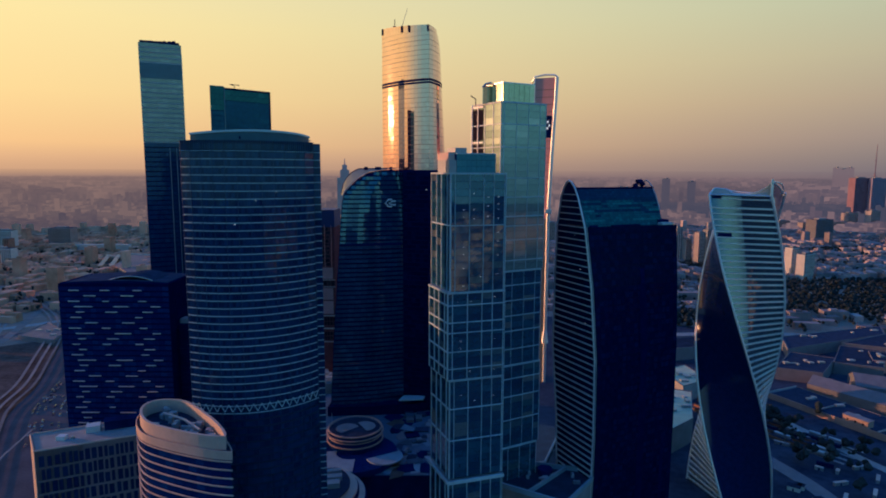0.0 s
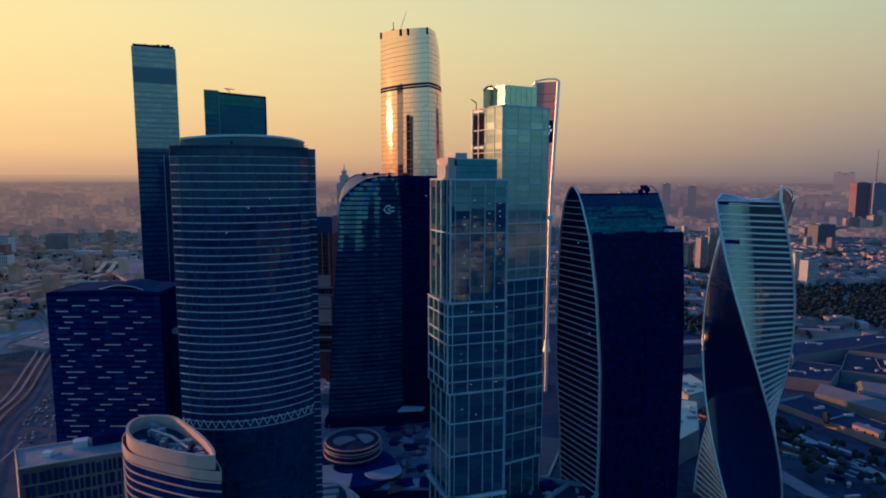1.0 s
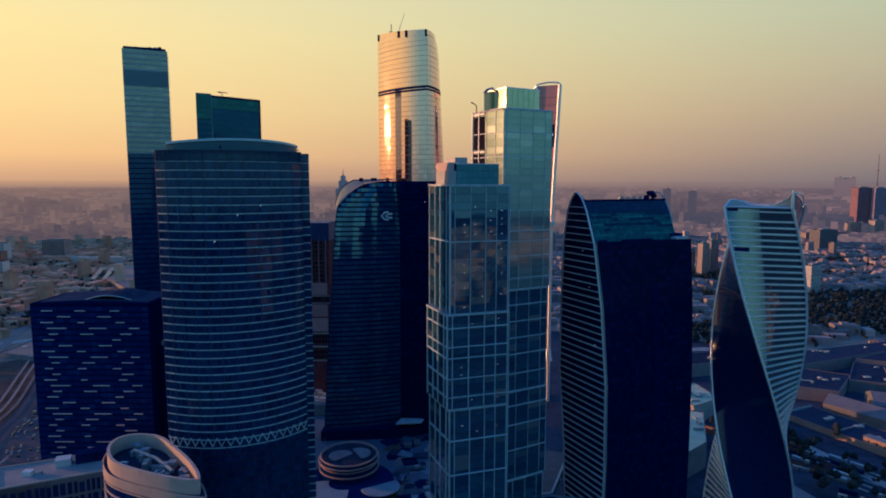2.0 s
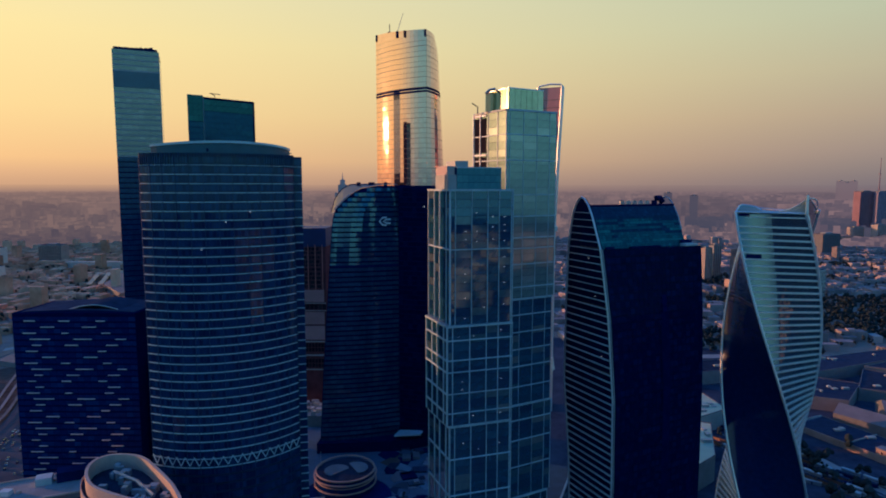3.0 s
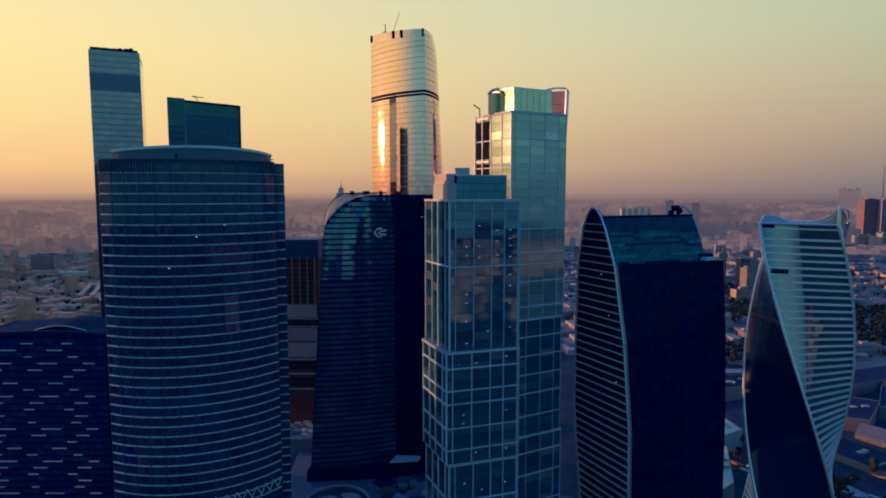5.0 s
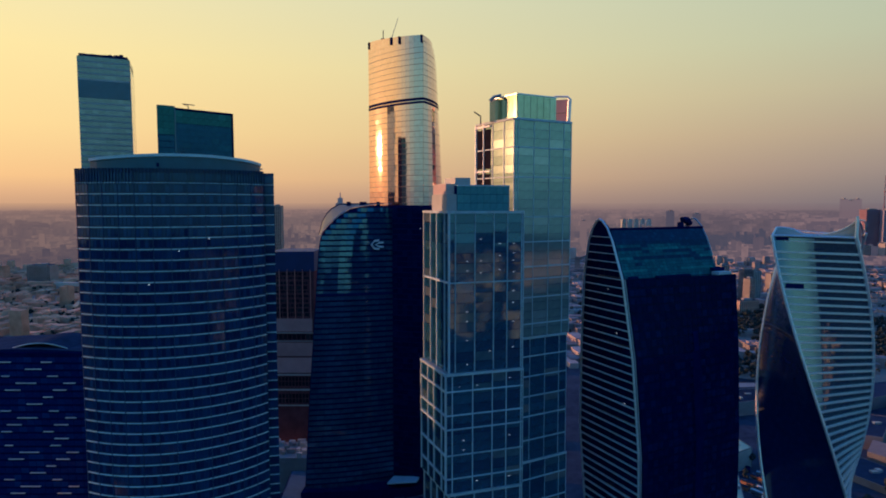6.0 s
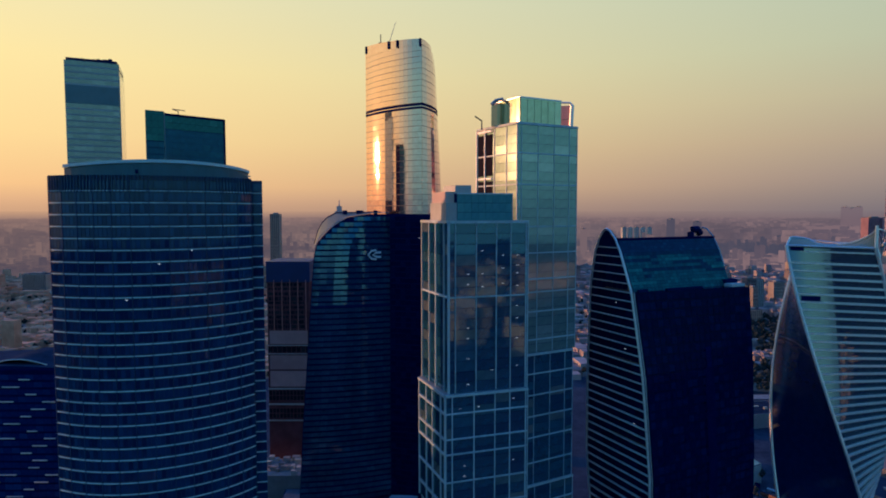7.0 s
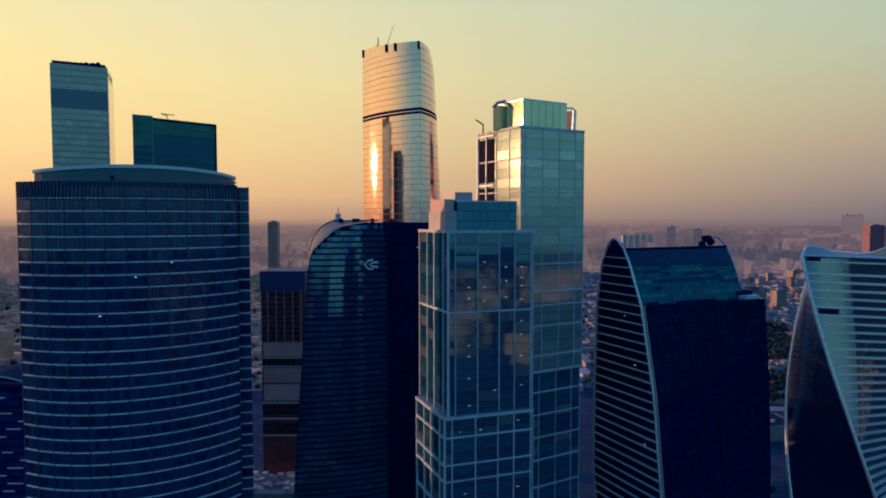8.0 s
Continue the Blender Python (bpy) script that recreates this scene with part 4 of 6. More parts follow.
        for z in (271, 257, 238, 226, 214, 208, 199, 186, 170, 160, 150, 140, 128, 108, 96, 80):
            if z0 < z < z1 - 2:
                part("grid_beam", bar(a, b, z, 0.6, 0.45), M["mullion"], t)
                part("grid_beam", bar(d, a, z, 0.6, 0.45), M["mullion"], t)
        part("cornice", bar(a, b, z1 - 0.1, 1.0, 0.8), M["mullion"], t)
        part("cornice", bar(d, a, z1 - 0.1, 1.0, 0.8), M["mullion"], t)
        part("box_cap", Geo().prism([a, b, c, d], z1, z1 + 0.8), M["steel"], t)
    p = lerp(l_, m_, 0.03), lerp(l_, m_, 0.40)
    part("dark_screen", bar(*p, 262, 19.5, 0.35), M["brown_screen"], t, "dark louvred screen")
    part("dark_screen", bar(*p, 241, 18.5, 0.35), M["brown_screen"], t, "dark louvred screen")
    part("screen_post", post(l_, m_, 0.22, 240, 284, 0.5, 0.9), M["white"], t)
    part("screen_post", post(l_, m_, 0.0, 240, 284, 0.6, 0.9), M["white"], t)
    part("screen_rail", bar(*p, 260.3, 0.8, 0.9), M["white"], t)
    part("screen_rail", bar(*p, 282.5, 0.9, 0.9), M["white"], t)
    cap = [tuple(m_ + u * 3.2 + w * 2.5), tuple(r_ - u * 7.6 + w * 2.5), tuple(r_ - u * 7.6 + w * 20), tuple(m_ + u * 3.2 + w * 20)]
    part("cap_house", Geo().prism(cap, 284.5, 296.5), M["core"], t)
    cp = Panes(t, M["g_cap"], single=0, depth=0.2)
    facade(cp, cap[0], cap[1], 284.6, 1, 11.6, 6, sill=0.1, gap=0.2)
    facade(cp, cap[3], cap[0], 284.6, 1, 11.6, 6, sill=0.1, gap=0.2)
    cp.finish("cap_panes")
    part("cap_rim", bar(cap[0], cap[1], 296.2, 0.6, 0.4), M["louvre"], t)
    part("cap_rim", bar(cap[3], cap[0], 296.2, 0.6, 0.4), M["louvre"], t)
    side = [(24.4, 389.5), (28.6, 391.5), (33.0, 400.0), (27.0, 399.0)]
    part("lift_house", Geo().prism(side, 284.5, 295.6), M["g_gold"], t)
    part("lift_head", Geo().tube([(24.6, 390, 294.6), (26.5, 391, 296.6), (30.0, 392.4, 297.6)], 0.8, 6), M["steel"], t, "rounded lift head")
    part("roof_hoist", Geo().tube([(20.5, 396, 284), (20.5, 396, 288), (17.2, 395, 290)], 0.35, 5), M["dark"], t)
    upper.finish("upper_panes")
    panes.finish()


def red_tower():
    t = thing("red_tower", (109, 690, 0), "slim red-clad tower with pale rounded edges", "skyscraper")
    a = (101.5, 691.5)

    def side(z):
        """The leaning east edge."""
        return 117.0 + 6.2 * max(0.0, min(1.0, (z - 190) / 150)) ** 1.2

    zs = [0, 60, 120, 190, 225, 260, 290, 320, 345]
    rows = [[(*a, z), (side(z), 682.4, z), (side(z) + 2, 686, z), (side(z) + 2, 706, z), (99.5, 706, z), (99, 697, z)] for z in zs]
    part("tower_foot", Geo().sheet(rows[:4], True), M["g_slab"], t, "grey-blue glass lower storeys")
    g = Geo().sheet(rows[3:], True)
    g.f.append(tuple(range(len(g.v) - 6, len(g.v))))
    part("tower_body", g, M["red"], t)
    for k in range(22, 40):
        z = 20 + 8 * k
        part("floor_line", bar(a, (side(z), 682.4), z, 0.4, 0.25), M["orange_brick"], t)
    part("side_glass", bar((99, 697), a, 0, 345, 0.4), M["g_oko"], t)
    part("edge", Geo().tube([(side(z) + 0.9, 682.6, z) for z in zs], 1.9, 8), M["louvre"], t, "pale rounded edge")
    part("edge", Geo().tube([(a[0] - 0.4, a[1], 0), (a[0] - 0.4, a[1], 346)], 1.0, 6), M["louvre"], t, "pale rounded edge")
    part("top_edge", Geo().tube([(99, 696, 343), (101, 692, 346.5), (112, 687, 348.2), (122, 682.7, 347.4), (125, 684, 345)], 0.9, 6), M["louvre"], t)
    b = (side(292), 682.4)
    p, q = lerp(a, b, 0.62), lerp(a, b, 0.92)
    part("screen", bar(p, q, 280, 24, 0.5), M["core"], t, "dark screen")
    for f, z in ((0.2, 296), (0.5, 292), (0.15, 289)):
        part("screen_spot", bar(lerp(p, q, f), lerp(p, q, f + 0.3), z, 2.4, 0.7), M["lamp"], t)
    part("balcony", Geo().block(114, 121, 678.6, 683, 196, 201), M["louvre"], t, "pale angled balcony")
    part("stair_head", Geo().tube([(117.5, 681, 47), (117.5, 681, 52), (117.5, 681, 60)], 4.2, 8, 0.6), M["louvre"], t, "pale rounded stair head")


def blade_tower():
    t = thing("blade_tower", (115, 425, 0), "black glass tower with a pointed arch end and pale edge frame", "skyscraper")
    base, d, e = Vector((84.8, 412.6)), Vector((0.905, 0.425)), Vector((0.425, -0.905))
    d, e = d.normalized(), e.normalized()
    prof = [(0, 0.5, 33), (45, 5.5, 33.8), (70, 6.8, 34.2), (120, 13.2, 33), (167, 13.1, 27.2), (206, 11.7, 18.7), (225, 8.3, 10.6), (232, 5.0, 6.4), (235.5, 2.0, 2.6), (236.4, 0.0, 0.0)]

    def lr(z):
        for p, q in zip(prof, prof[1:]):
            if z <= q[0]:
                f = (z - p[0]) / (q[0] - p[0])
                return p[1] + (q[1] - p[1]) * f, p[2] + (q[2] - p[2]) * f
        return 0.0, 0.0

    def at(s, o, z):
        p = base + d * s + e * o
        return (p.x, p.y, z)

    zs = [0, 20, 45, 70, 95, 120, 145, 167, 187, 206, 216, 225, 229, 232, 234, 235.5, 236.4]
    length = 68.0
    def bulge(s, z):
        full = lr(min(z, 206))[1]
        return 18.7 + (full - 18.7) * (1 - 0.72 * s / 86.0) + 7.4 * max(0.0, s) / 72

    loop = [(-lr(z)[0], z) for z in zs] + [(lr(z)[1], z) for z in zs[-2::-1]]
    cuts = [0.6 + (length - 0.6) * i / 8 for i in range(9)]
    low_z = [z for z in zs if z < 231] + [231.2]            # the body stops below the head of the end arch
    g = Geo().sheet([[at(s, -lr(z)[0], z) for z in low_z] + [at(s, lr(z)[1] - (0.0 if z > 206 else 0.4), z) for z in low_z[::-1]] for s in cuts])
    n = 2 * len(low_z)
    g.f += [tuple(range(n))[::-1], tuple(8 * n + i for i in range(n))]
    part("tower_body", g, M["g_black"], t)
    head = Geo().sheet([[at(s, o, z) for o, z in loop if z > 200] for s in (0.3, 1.5)])
    n = len(head.v) // 2
    head.f += [tuple(range(n))[::-1], tuple(n + i for i in range(n))]
    part("arch_head", head, M["g_black"], t, "dark glass head of the end arch")
    # curved roof glass above the front block, pane by pane
    tops = {"g_teal": Geo(), "g_deep_roof": Geo(), "g_lit_roof": Geo()}
    fz = [206.4 + 1.54 * k for k in range(17)]
    pick = random.Random(14)
    for k, (za, zb) in enumerate(zip(fz, fz[1:])):
        i = 0
        while i < 28:
            n = pick.choice((2, 4, 7, 10))
            kind = "g_deep_roof" if k > 10 or pick.random() < 0.05 * k - 0.1 else "g_teal"
            # pale runs of panes draw lit floors by colour alone
            if k in (2, 6, 9) and pick.random() < 0.4:
                kind = "g_lit_roof"
            for m in range(i, min(28, i + n)):
                sa, sb = 1.2 + (length - 1.5) * m / 28, 1.2 + (length - 1.5) * (m + 1) / 28 - 0.12
                tops[kind].sheet([[at(q, lr(z)[1] + 0.3, z) for q in (sa, sb)] for z in (za, zb - 0.12)])
            i += n
    for kind, g in tops.items():
        part("roof_panes", g, M[kind], t, "teal curved roof glass", kind="stuff")
    part("ridge", Geo().box(at(1.5, lr(231)[1] - 0.6, 230.8), d.to_3d() * (length - 1.5), e.to_3d() * 1.2, (0, 0, 1.2)), M["core"], t, "dark roof edge")
    # arched end frame
    part("end_frame", Geo().tube([at(0.0, o, z) for o, z in loop], 0.62, 6), M["louvre"], t, "pale metal arch frame")
    part("rear_frame", Geo().tube([at(length, o, z) for o, z in loop[len(zs) - 6:len(zs) + 6]], 0.5, 6), M["steel"], t)
    # storeys of the open end: each a ledge and a row of windows
    z = 6.0
    k = 0
    while z < 229:
        a, b = lr(z)
        part("end_ledge", Geo().box(at(-0.7, -a + 0.4, z), d.to_3d() * 1.4, e.to_3d() * (a + b - 0.8), (0, 0, 0.42)), M["white"], t)
        if k in (3, 12, 21, 30, 39, 47):
            part("lit_storey", Geo().box(at(0.1, -a + b * 0.6, z + 0.9), d.to_3d() * 0.4, e.to_3d() * (a + b * 0.38 - 1), (0, 0, 2.6)), M["orange_brick"], t, "brownish storey")
        z += 4.25
        k += 1
    win = Panes(t, M["g_black"], single=200, depth=0.25)
    z = 219.0
    while z > 8:
        a, b = lr(z + 3)
        m = 7
        for i in range(m):
            o0 = -a + 1 + (a + b - 2) * i / m
            o1 = -a + 1 + (a + b - 2) * (i + 1) / m - 0.25
            p, q = Vector(at(0.2, o0, z + 0.9)), Vector(at(0.2, o1, z + 0.9))
            win.add(p, q - p, 2.8, 0.01)
        z -= 4.25
    win.finish("end_panes")
    # front block under a flat roof
    s0, s1, ztop = 0.9, 72.2, 206.4
    zz = [0, 45, 70, 95, 120, 145, 167, 187, 206, ztop]

    steps = [s0 + (s1 - s0) * i / 10 for i in range(11)]
    zz = [4.25 * k for k in range(49)] + [ztop]
    fr = [[at(s, bulge(s, z) + 0.7, z) for s in steps] + [at(s1 - 2, 1, z), at(s0, 1, z)] for z in zz]
    g = Geo().sheet(fr, True)
    g.f.append(tuple(range(len(g.v) - 13, len(g.v))))
    part("front_block", g, M["g_black"], t)
    fp = Geo()
    z = 6.0
    while z < ztop - 4:
        for i in range(20):
            a = s0 + 0.8 + (s1 - s0 - 1.2) * i / 20
            b = a + (s1 - s0 - 1.2) / 20 - 0.3
            fp.sheet([[at(s, bulge(s, q) + 1.25, q) for s in (a, b)] for q in (z + 0.7, z + 3.9)])
        z += 4.25
    part("front_panes", fp, M["g_black"], t, kind="stuff")
    # flat dark strips over the panes draw a bay's vertical shadow
    bay = Geo()
    for q0, q1, a, b in ((8, 168, 38.0, 44.0), (168, 178, 39.5, 43.0), (8, 60, 60.0, 63.0)):
        bay.sheet([[at(s, bulge(s, q0 + (q1 - q0) * i / 20) + 1.5, q0 + (q1 - q0) * i / 20) for s in (a, b)] for i in range(21)])
    part("dark_bay", bay, M["core"], t, "dark strip drawn as the shadow of a window bay")
    part("front_corner", Geo().tube([at(0.5, bulge(s0, z) + 1.1, z) for z in zz], 0.3, 5), M["steel"], t)
    for sa, sb, o0, o1, h in ((3, 9, 19.4, 20.4, 1.2), (20, 44, 20.4, 22, 1.0), (63, 71.5, 4, 20, 3.2)):
        p = [at(sa, o0, 0)[:2], at(sb, o0, 0)[:2], at(sb, o1, 0)[:2], at(sa, o1, 0)[:2]]
        part("roof_plant", Geo().prism(p, ztop - 0.2, ztop + h), M["dark"], t)
    part("pale_hatch", Geo().prism([at(s, o, 0)[:2] for s, o in ((61, 20.5), (71, 20.5), (71, 25.0), (61, 25.0))], ztop, ztop + 1.4), M["snow"], t, "pale roof hatch")
    part("roof_drum", Geo().tube([at(57.5, 1, 230), at(57.5, 1, 233.6), at(59, 1, 235.4), at(62, 1, 235.6), at(64.5, 1, 233)], 1.9, 8), M["dark"], t)
    for s, o, zq in ((0.1, 8, 200), (0.1, 15, 178), (0.1, 22, 143)):
        part("office_light", Geo().box(at(-0.35, o, zq), d.to_3d() * 0.3, e.to_3d() * 0.6, (0, 0, 0.3)), M["lamp"], t, "small lit office lamp")


def twisted_tower():
    t = thing("twisted_tower", (220, 442, 0), "twisted glass tower with pale spiral edges and white louvres", "skyscraper")
    cx, cy = 220.8, 442.7

    def corner(j, z):
        a = radians(-177.2 + 0.642 * (229 - z) + 90 * j)
        r = 28.7 + 0.004 * max(0, 229 - z)
        return Vector((cx + r * math.cos(a), cy + r * math.sin(a), z))

    def rim(j):
        return (226.4, 226.4, 227.5, 228.5)[j % 4]

    fl = 4.14
    zs = [1.9 + fl * k for k in range(54)]
    head = 225.4
    inner = Geo().sheet([[corner(j, z).lerp(Vector((cx, cy, z)), 0.02) for j in range(4)] for z in [0.0] + zs + [head]], True)
    inner.f.append(tuple(len(inner.v) - 4 + i for i in range(4)))
    part("tower_body", inner, M["core"], t)
    for j in range(4):
        # every other face is coloured dark, like the ground it mirrors
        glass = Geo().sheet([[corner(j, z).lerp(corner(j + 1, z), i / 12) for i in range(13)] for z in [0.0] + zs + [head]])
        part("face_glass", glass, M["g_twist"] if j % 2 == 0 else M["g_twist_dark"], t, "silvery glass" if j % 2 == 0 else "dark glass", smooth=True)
        if j % 2 == 0:
            for z in zs[:-1]:
                a, b = corner(j, z), corner(j + 1, z)
                n = outset(a, b, 1)
                p, q = a.lerp(b, 0.01), a.lerp(b, 0.99)
                part("louvre", Geo().box(p + Vector((0, 0, -0.4)), q - p, n * 0.9, (0, 0, 1.05)), M["louvre"], t)
        path = [corner(j, z) for z in [4 * k for k in range(56)]]
        path.append(corner(j, rim(j)))
        part("spiral_edge", Geo().tube(path, 0.85, 7), M["louvre"], t, "pale spiral edge")
    # crown: a level front rim over a pale fascia, and a ribbon that curls from the low corner up to the spire
    c0, c1, c2, c3 = (corner(j, 226.4) for j in range(4))
    mid = Vector((cx, cy, 226.4))
    n = outset(c0, c1, 1)
    part("front_fascia", Geo().box(c0.lerp(c1, 0.01) + Vector((0, 0, -3.2)), (c1 - c0) * 0.98, n * 0.45, (0, 0, 0.7)), M["louvre"], t, "pale crown fascia")
    part("fascia_slot", Geo().box(c0.lerp(c1, 0.05) + n * 0.3 + Vector((0, 0, -2.6)), (c1 - c0) * 0.16, n * 0.3, (0, 0, 1.7)), M["core"], t, "dark slot in the fascia")
    part("crown_rim", Geo().tube([c0, c0.lerp(c1, 0.5), c1], 0.6, 6), M["louvre"], t)

    def lift(p, z):
        return Vector((p.x, p.y, z))

    ribbon = curve_3d([c0, lift(c0.lerp(c3, 0.16), 229.0), lift(c0.lerp(c3, 0.34), 230.6), lift(c0.lerp(c3, 0.42).lerp(mid, 0.35), 229.6), lift(mid.lerp(c0, 0.35), 227.2),
                       lift(mid, 226.6), lift(mid.lerp(c1, 0.45), 228.6), lift(mid.lerp(c1, 0.8), 232.2), lift(c1, 236.0)])
    part("crown_ribbon", Geo().tube(ribbon, 0.55, 6), M["louvre"], t, "pale curling rim")
    front = [lift(c0.lerp(c1, i / (len(ribbon) - 1)), 226.0) for i in range(len(ribbon))]
    part("crown_roof", Geo().sheet([[p - Vector((0, 0, 0.3)) for p in ribbon], front]), M["crown_sheet"], t, "pale curling roof")
    part("spire_fin", Geo().tube([corner(1, 222), c1, lift(c1, 235.0), lift(c1, 238.0)], 1.1, 6, 0.6), M["louvre"], t)
    for out_, up_ in ((1.6, 2.6), (0.4, 0.6)):
        loop = [lift(c1, 236.0).lerp(lift(c2.lerp(mid, 0.05), 227.0), f) + Vector((out_ * math.sin(f * math.pi), -out_ * math.sin(f * math.pi), up_ * math.sin(f * math.pi))) for f in [i / 10 for i in range(11)]]
        part("crown_loop", Geo().tube(loop, 0.45, 6), M["louvre"], t)
    part("crown_screen", Geo().sheet([loop, [lift(p, 225.0) for p in loop]]), M["g_twist_dark"], t, "dark crown screen")
    back_rim = curve_3d([lift(c0.lerp(c3, 0.34), 230.6), lift(c3, 228.5), lift(c3.lerp(c2, 0.5), 226.8), lift(c2, 227.5)])
    part("crown_rim", Geo().tube(back_rim, 0.5, 6), M["louvre"], t)
    part("roof_deck", Geo().sheet([[corner(0, 225.6), corner(1, 225.6)], [corner(3, 225.6), corner(2, 225.6)]]), M["roof"], t)
    a, b = corner(0, 198.0), corner(1, 198.0)
    n = outset(a, b, 1)
    part("plant_opening", Geo().box(a.lerp(b, 0.04) + n * 0.1 + Vector((0, 0, -1.2)), (b - a) * 0.22, n * 0.5, (0, 0, 3.0)), M["core"], t, "dark plant-room opening")


def slab_tower():
    t = thing("slab_tower", (-245, 550, 0), "tall slim grey-blue tower with pale banded upper floors", "skyscraper")
    a, b = Vector((-258.5, 531.0)), Vector((-228.6, 545.3))
    c = b + Vector((-12.2, 30))
    d = a + Vector((-12.2, 30))
    poly = [tuple(p) for p in (a, b, c, d)]
    part("tower_body", Geo().prism(poly, 0, 350), M["core"], t)
    up = Panes(t, M["g_slab"], single=300, depth=0.2)
    facade(up, tuple(a), tuple(b), 266, 20, 4.2, 8, sill=1.2, gap=0.1, tilt=0.004)
    facade(up, tuple(b), tuple(c), 266, 20, 4.2, 6, sill=1.2, gap=0.1, tilt=0.004, single=False)
    up.finish("upper_panes")
    for k in range(20):
        if 13 <= k <= 15:
            continue
        part("spandrel_band", bar(tuple(a), tuple(b), 266 + 4.2 * k, 1.15, 0.25), M["steel"], t)
    part("dark_belt", bar(tuple(a), tuple(b), 266 + 4.2 * 13, 12.6, 0.3), M["belt"], t, "dark belt of plant floors")
    low_ = Panes(t, M["g_round"], single=0, depth=0.2)
    facade(low_, tuple(a), tuple(b), 2, 63, 4.19, 8, sill=0.8, gap=0.1, tilt=0.004)
    facade(low_, tuple(b), tuple(c), 2, 63, 4.19, 6, sill=0.8, gap=0.1, tilt=0.004)
    low_.finish()
    for f in (0.62, 0.78, 1.0):
        part("mullion", post(tuple(a), tuple(b), f, 0, 262, 0.5, 0.6), M["steel"], t)
    part("side_edge", post(tuple(b), tuple(c), 0.03, 0, 350, 0.8, 0.4), M["steel"], t)
    part("side_screen", bar(lerp(b, c, 0.06), tuple(c), 258, 84, 0.6), M["pale_mirror"], t, "pale mirror-glass side wall")
    part("parapet", Geo().prism([lerp(p, tuple((a + c) / 2), 0.06) for p in poly], 350, 352.0), M["dark"], t)
    rng = random.Random(9)
    for i in range(9):
        p = lerp(lerp(a, b, 0.15 + 0.08 * i), c, rng.uniform(0.05, 0.25))
        part("roof_plant", Geo().block(p[0], p[0] + rng.uniform(1.5, 3), p[1], p[1] + 2, 351.9, 352.5 + rng.uniform(0.1, 1.5)), M["dark"], t)


def green_tower():
    t = thing("green_tower", (-168, 520, 0), "dark green glass tower with a sloped rim", "skyscraper")
    l_, m_, r_ = (-184.9, 492.0), (-175.8, 498.1), (-147.1, 525.0)
    k_ = (-166.0, 537.0)
    part("tower_body", Geo().prism([l_, m_, r_, k_], 0, 307), M["core"], t)
    p = Panes(t, M["g_green"], single=200, depth=0.2)
    facade(p, l_, m_, 290.2, 4, 4.15, 3, sill=0.12, gap=0.06, tilt=0.002)
    p.finish("side_panes")
    q = Panes(t, M["g_deep"], single=0, depth=0.2)
    facade(q, m_, r_, 182, 28, 4.15, 8, sill=0.12, gap=0.06, tilt=0.002)
    facade(q, l_, m_, 182, 26, 4.15, 3, sill=0.35, gap=0.1, tilt=0.002)
    q.finish("front_panes")
    w = Panes(t, M["g_green"], single=20, depth=0.2)
    facade(w, m_, r_, 298.3, 2, 4.15, 8, sill=0.12, gap=0.06, tilt=0.002)
    w.finish("front_panes")
    part("corner_post", post(m_, r_, 0.0, 180, 308.5, 0.7, 0.5), M["belt"], t)
    part("corner_post", post(m_, r_, 1.0, 180, 308.0, 1.3, 0.5), M["core"], t)
    part("rim", bar(m_, r_, 306.8, 1.4, 0.3), M["dark"], t)
    part("rim", bar(l_, m_, 306.8, 2.4, 0.3), M["g_green"], t)
    part("roof_hoist", Geo().tube([(-170, 506, 307), (-170, 506, 310.5), (-173, 504, 311.6), (-166.5, 508, 311.2)], 0.3, 5), M["dark"], t)


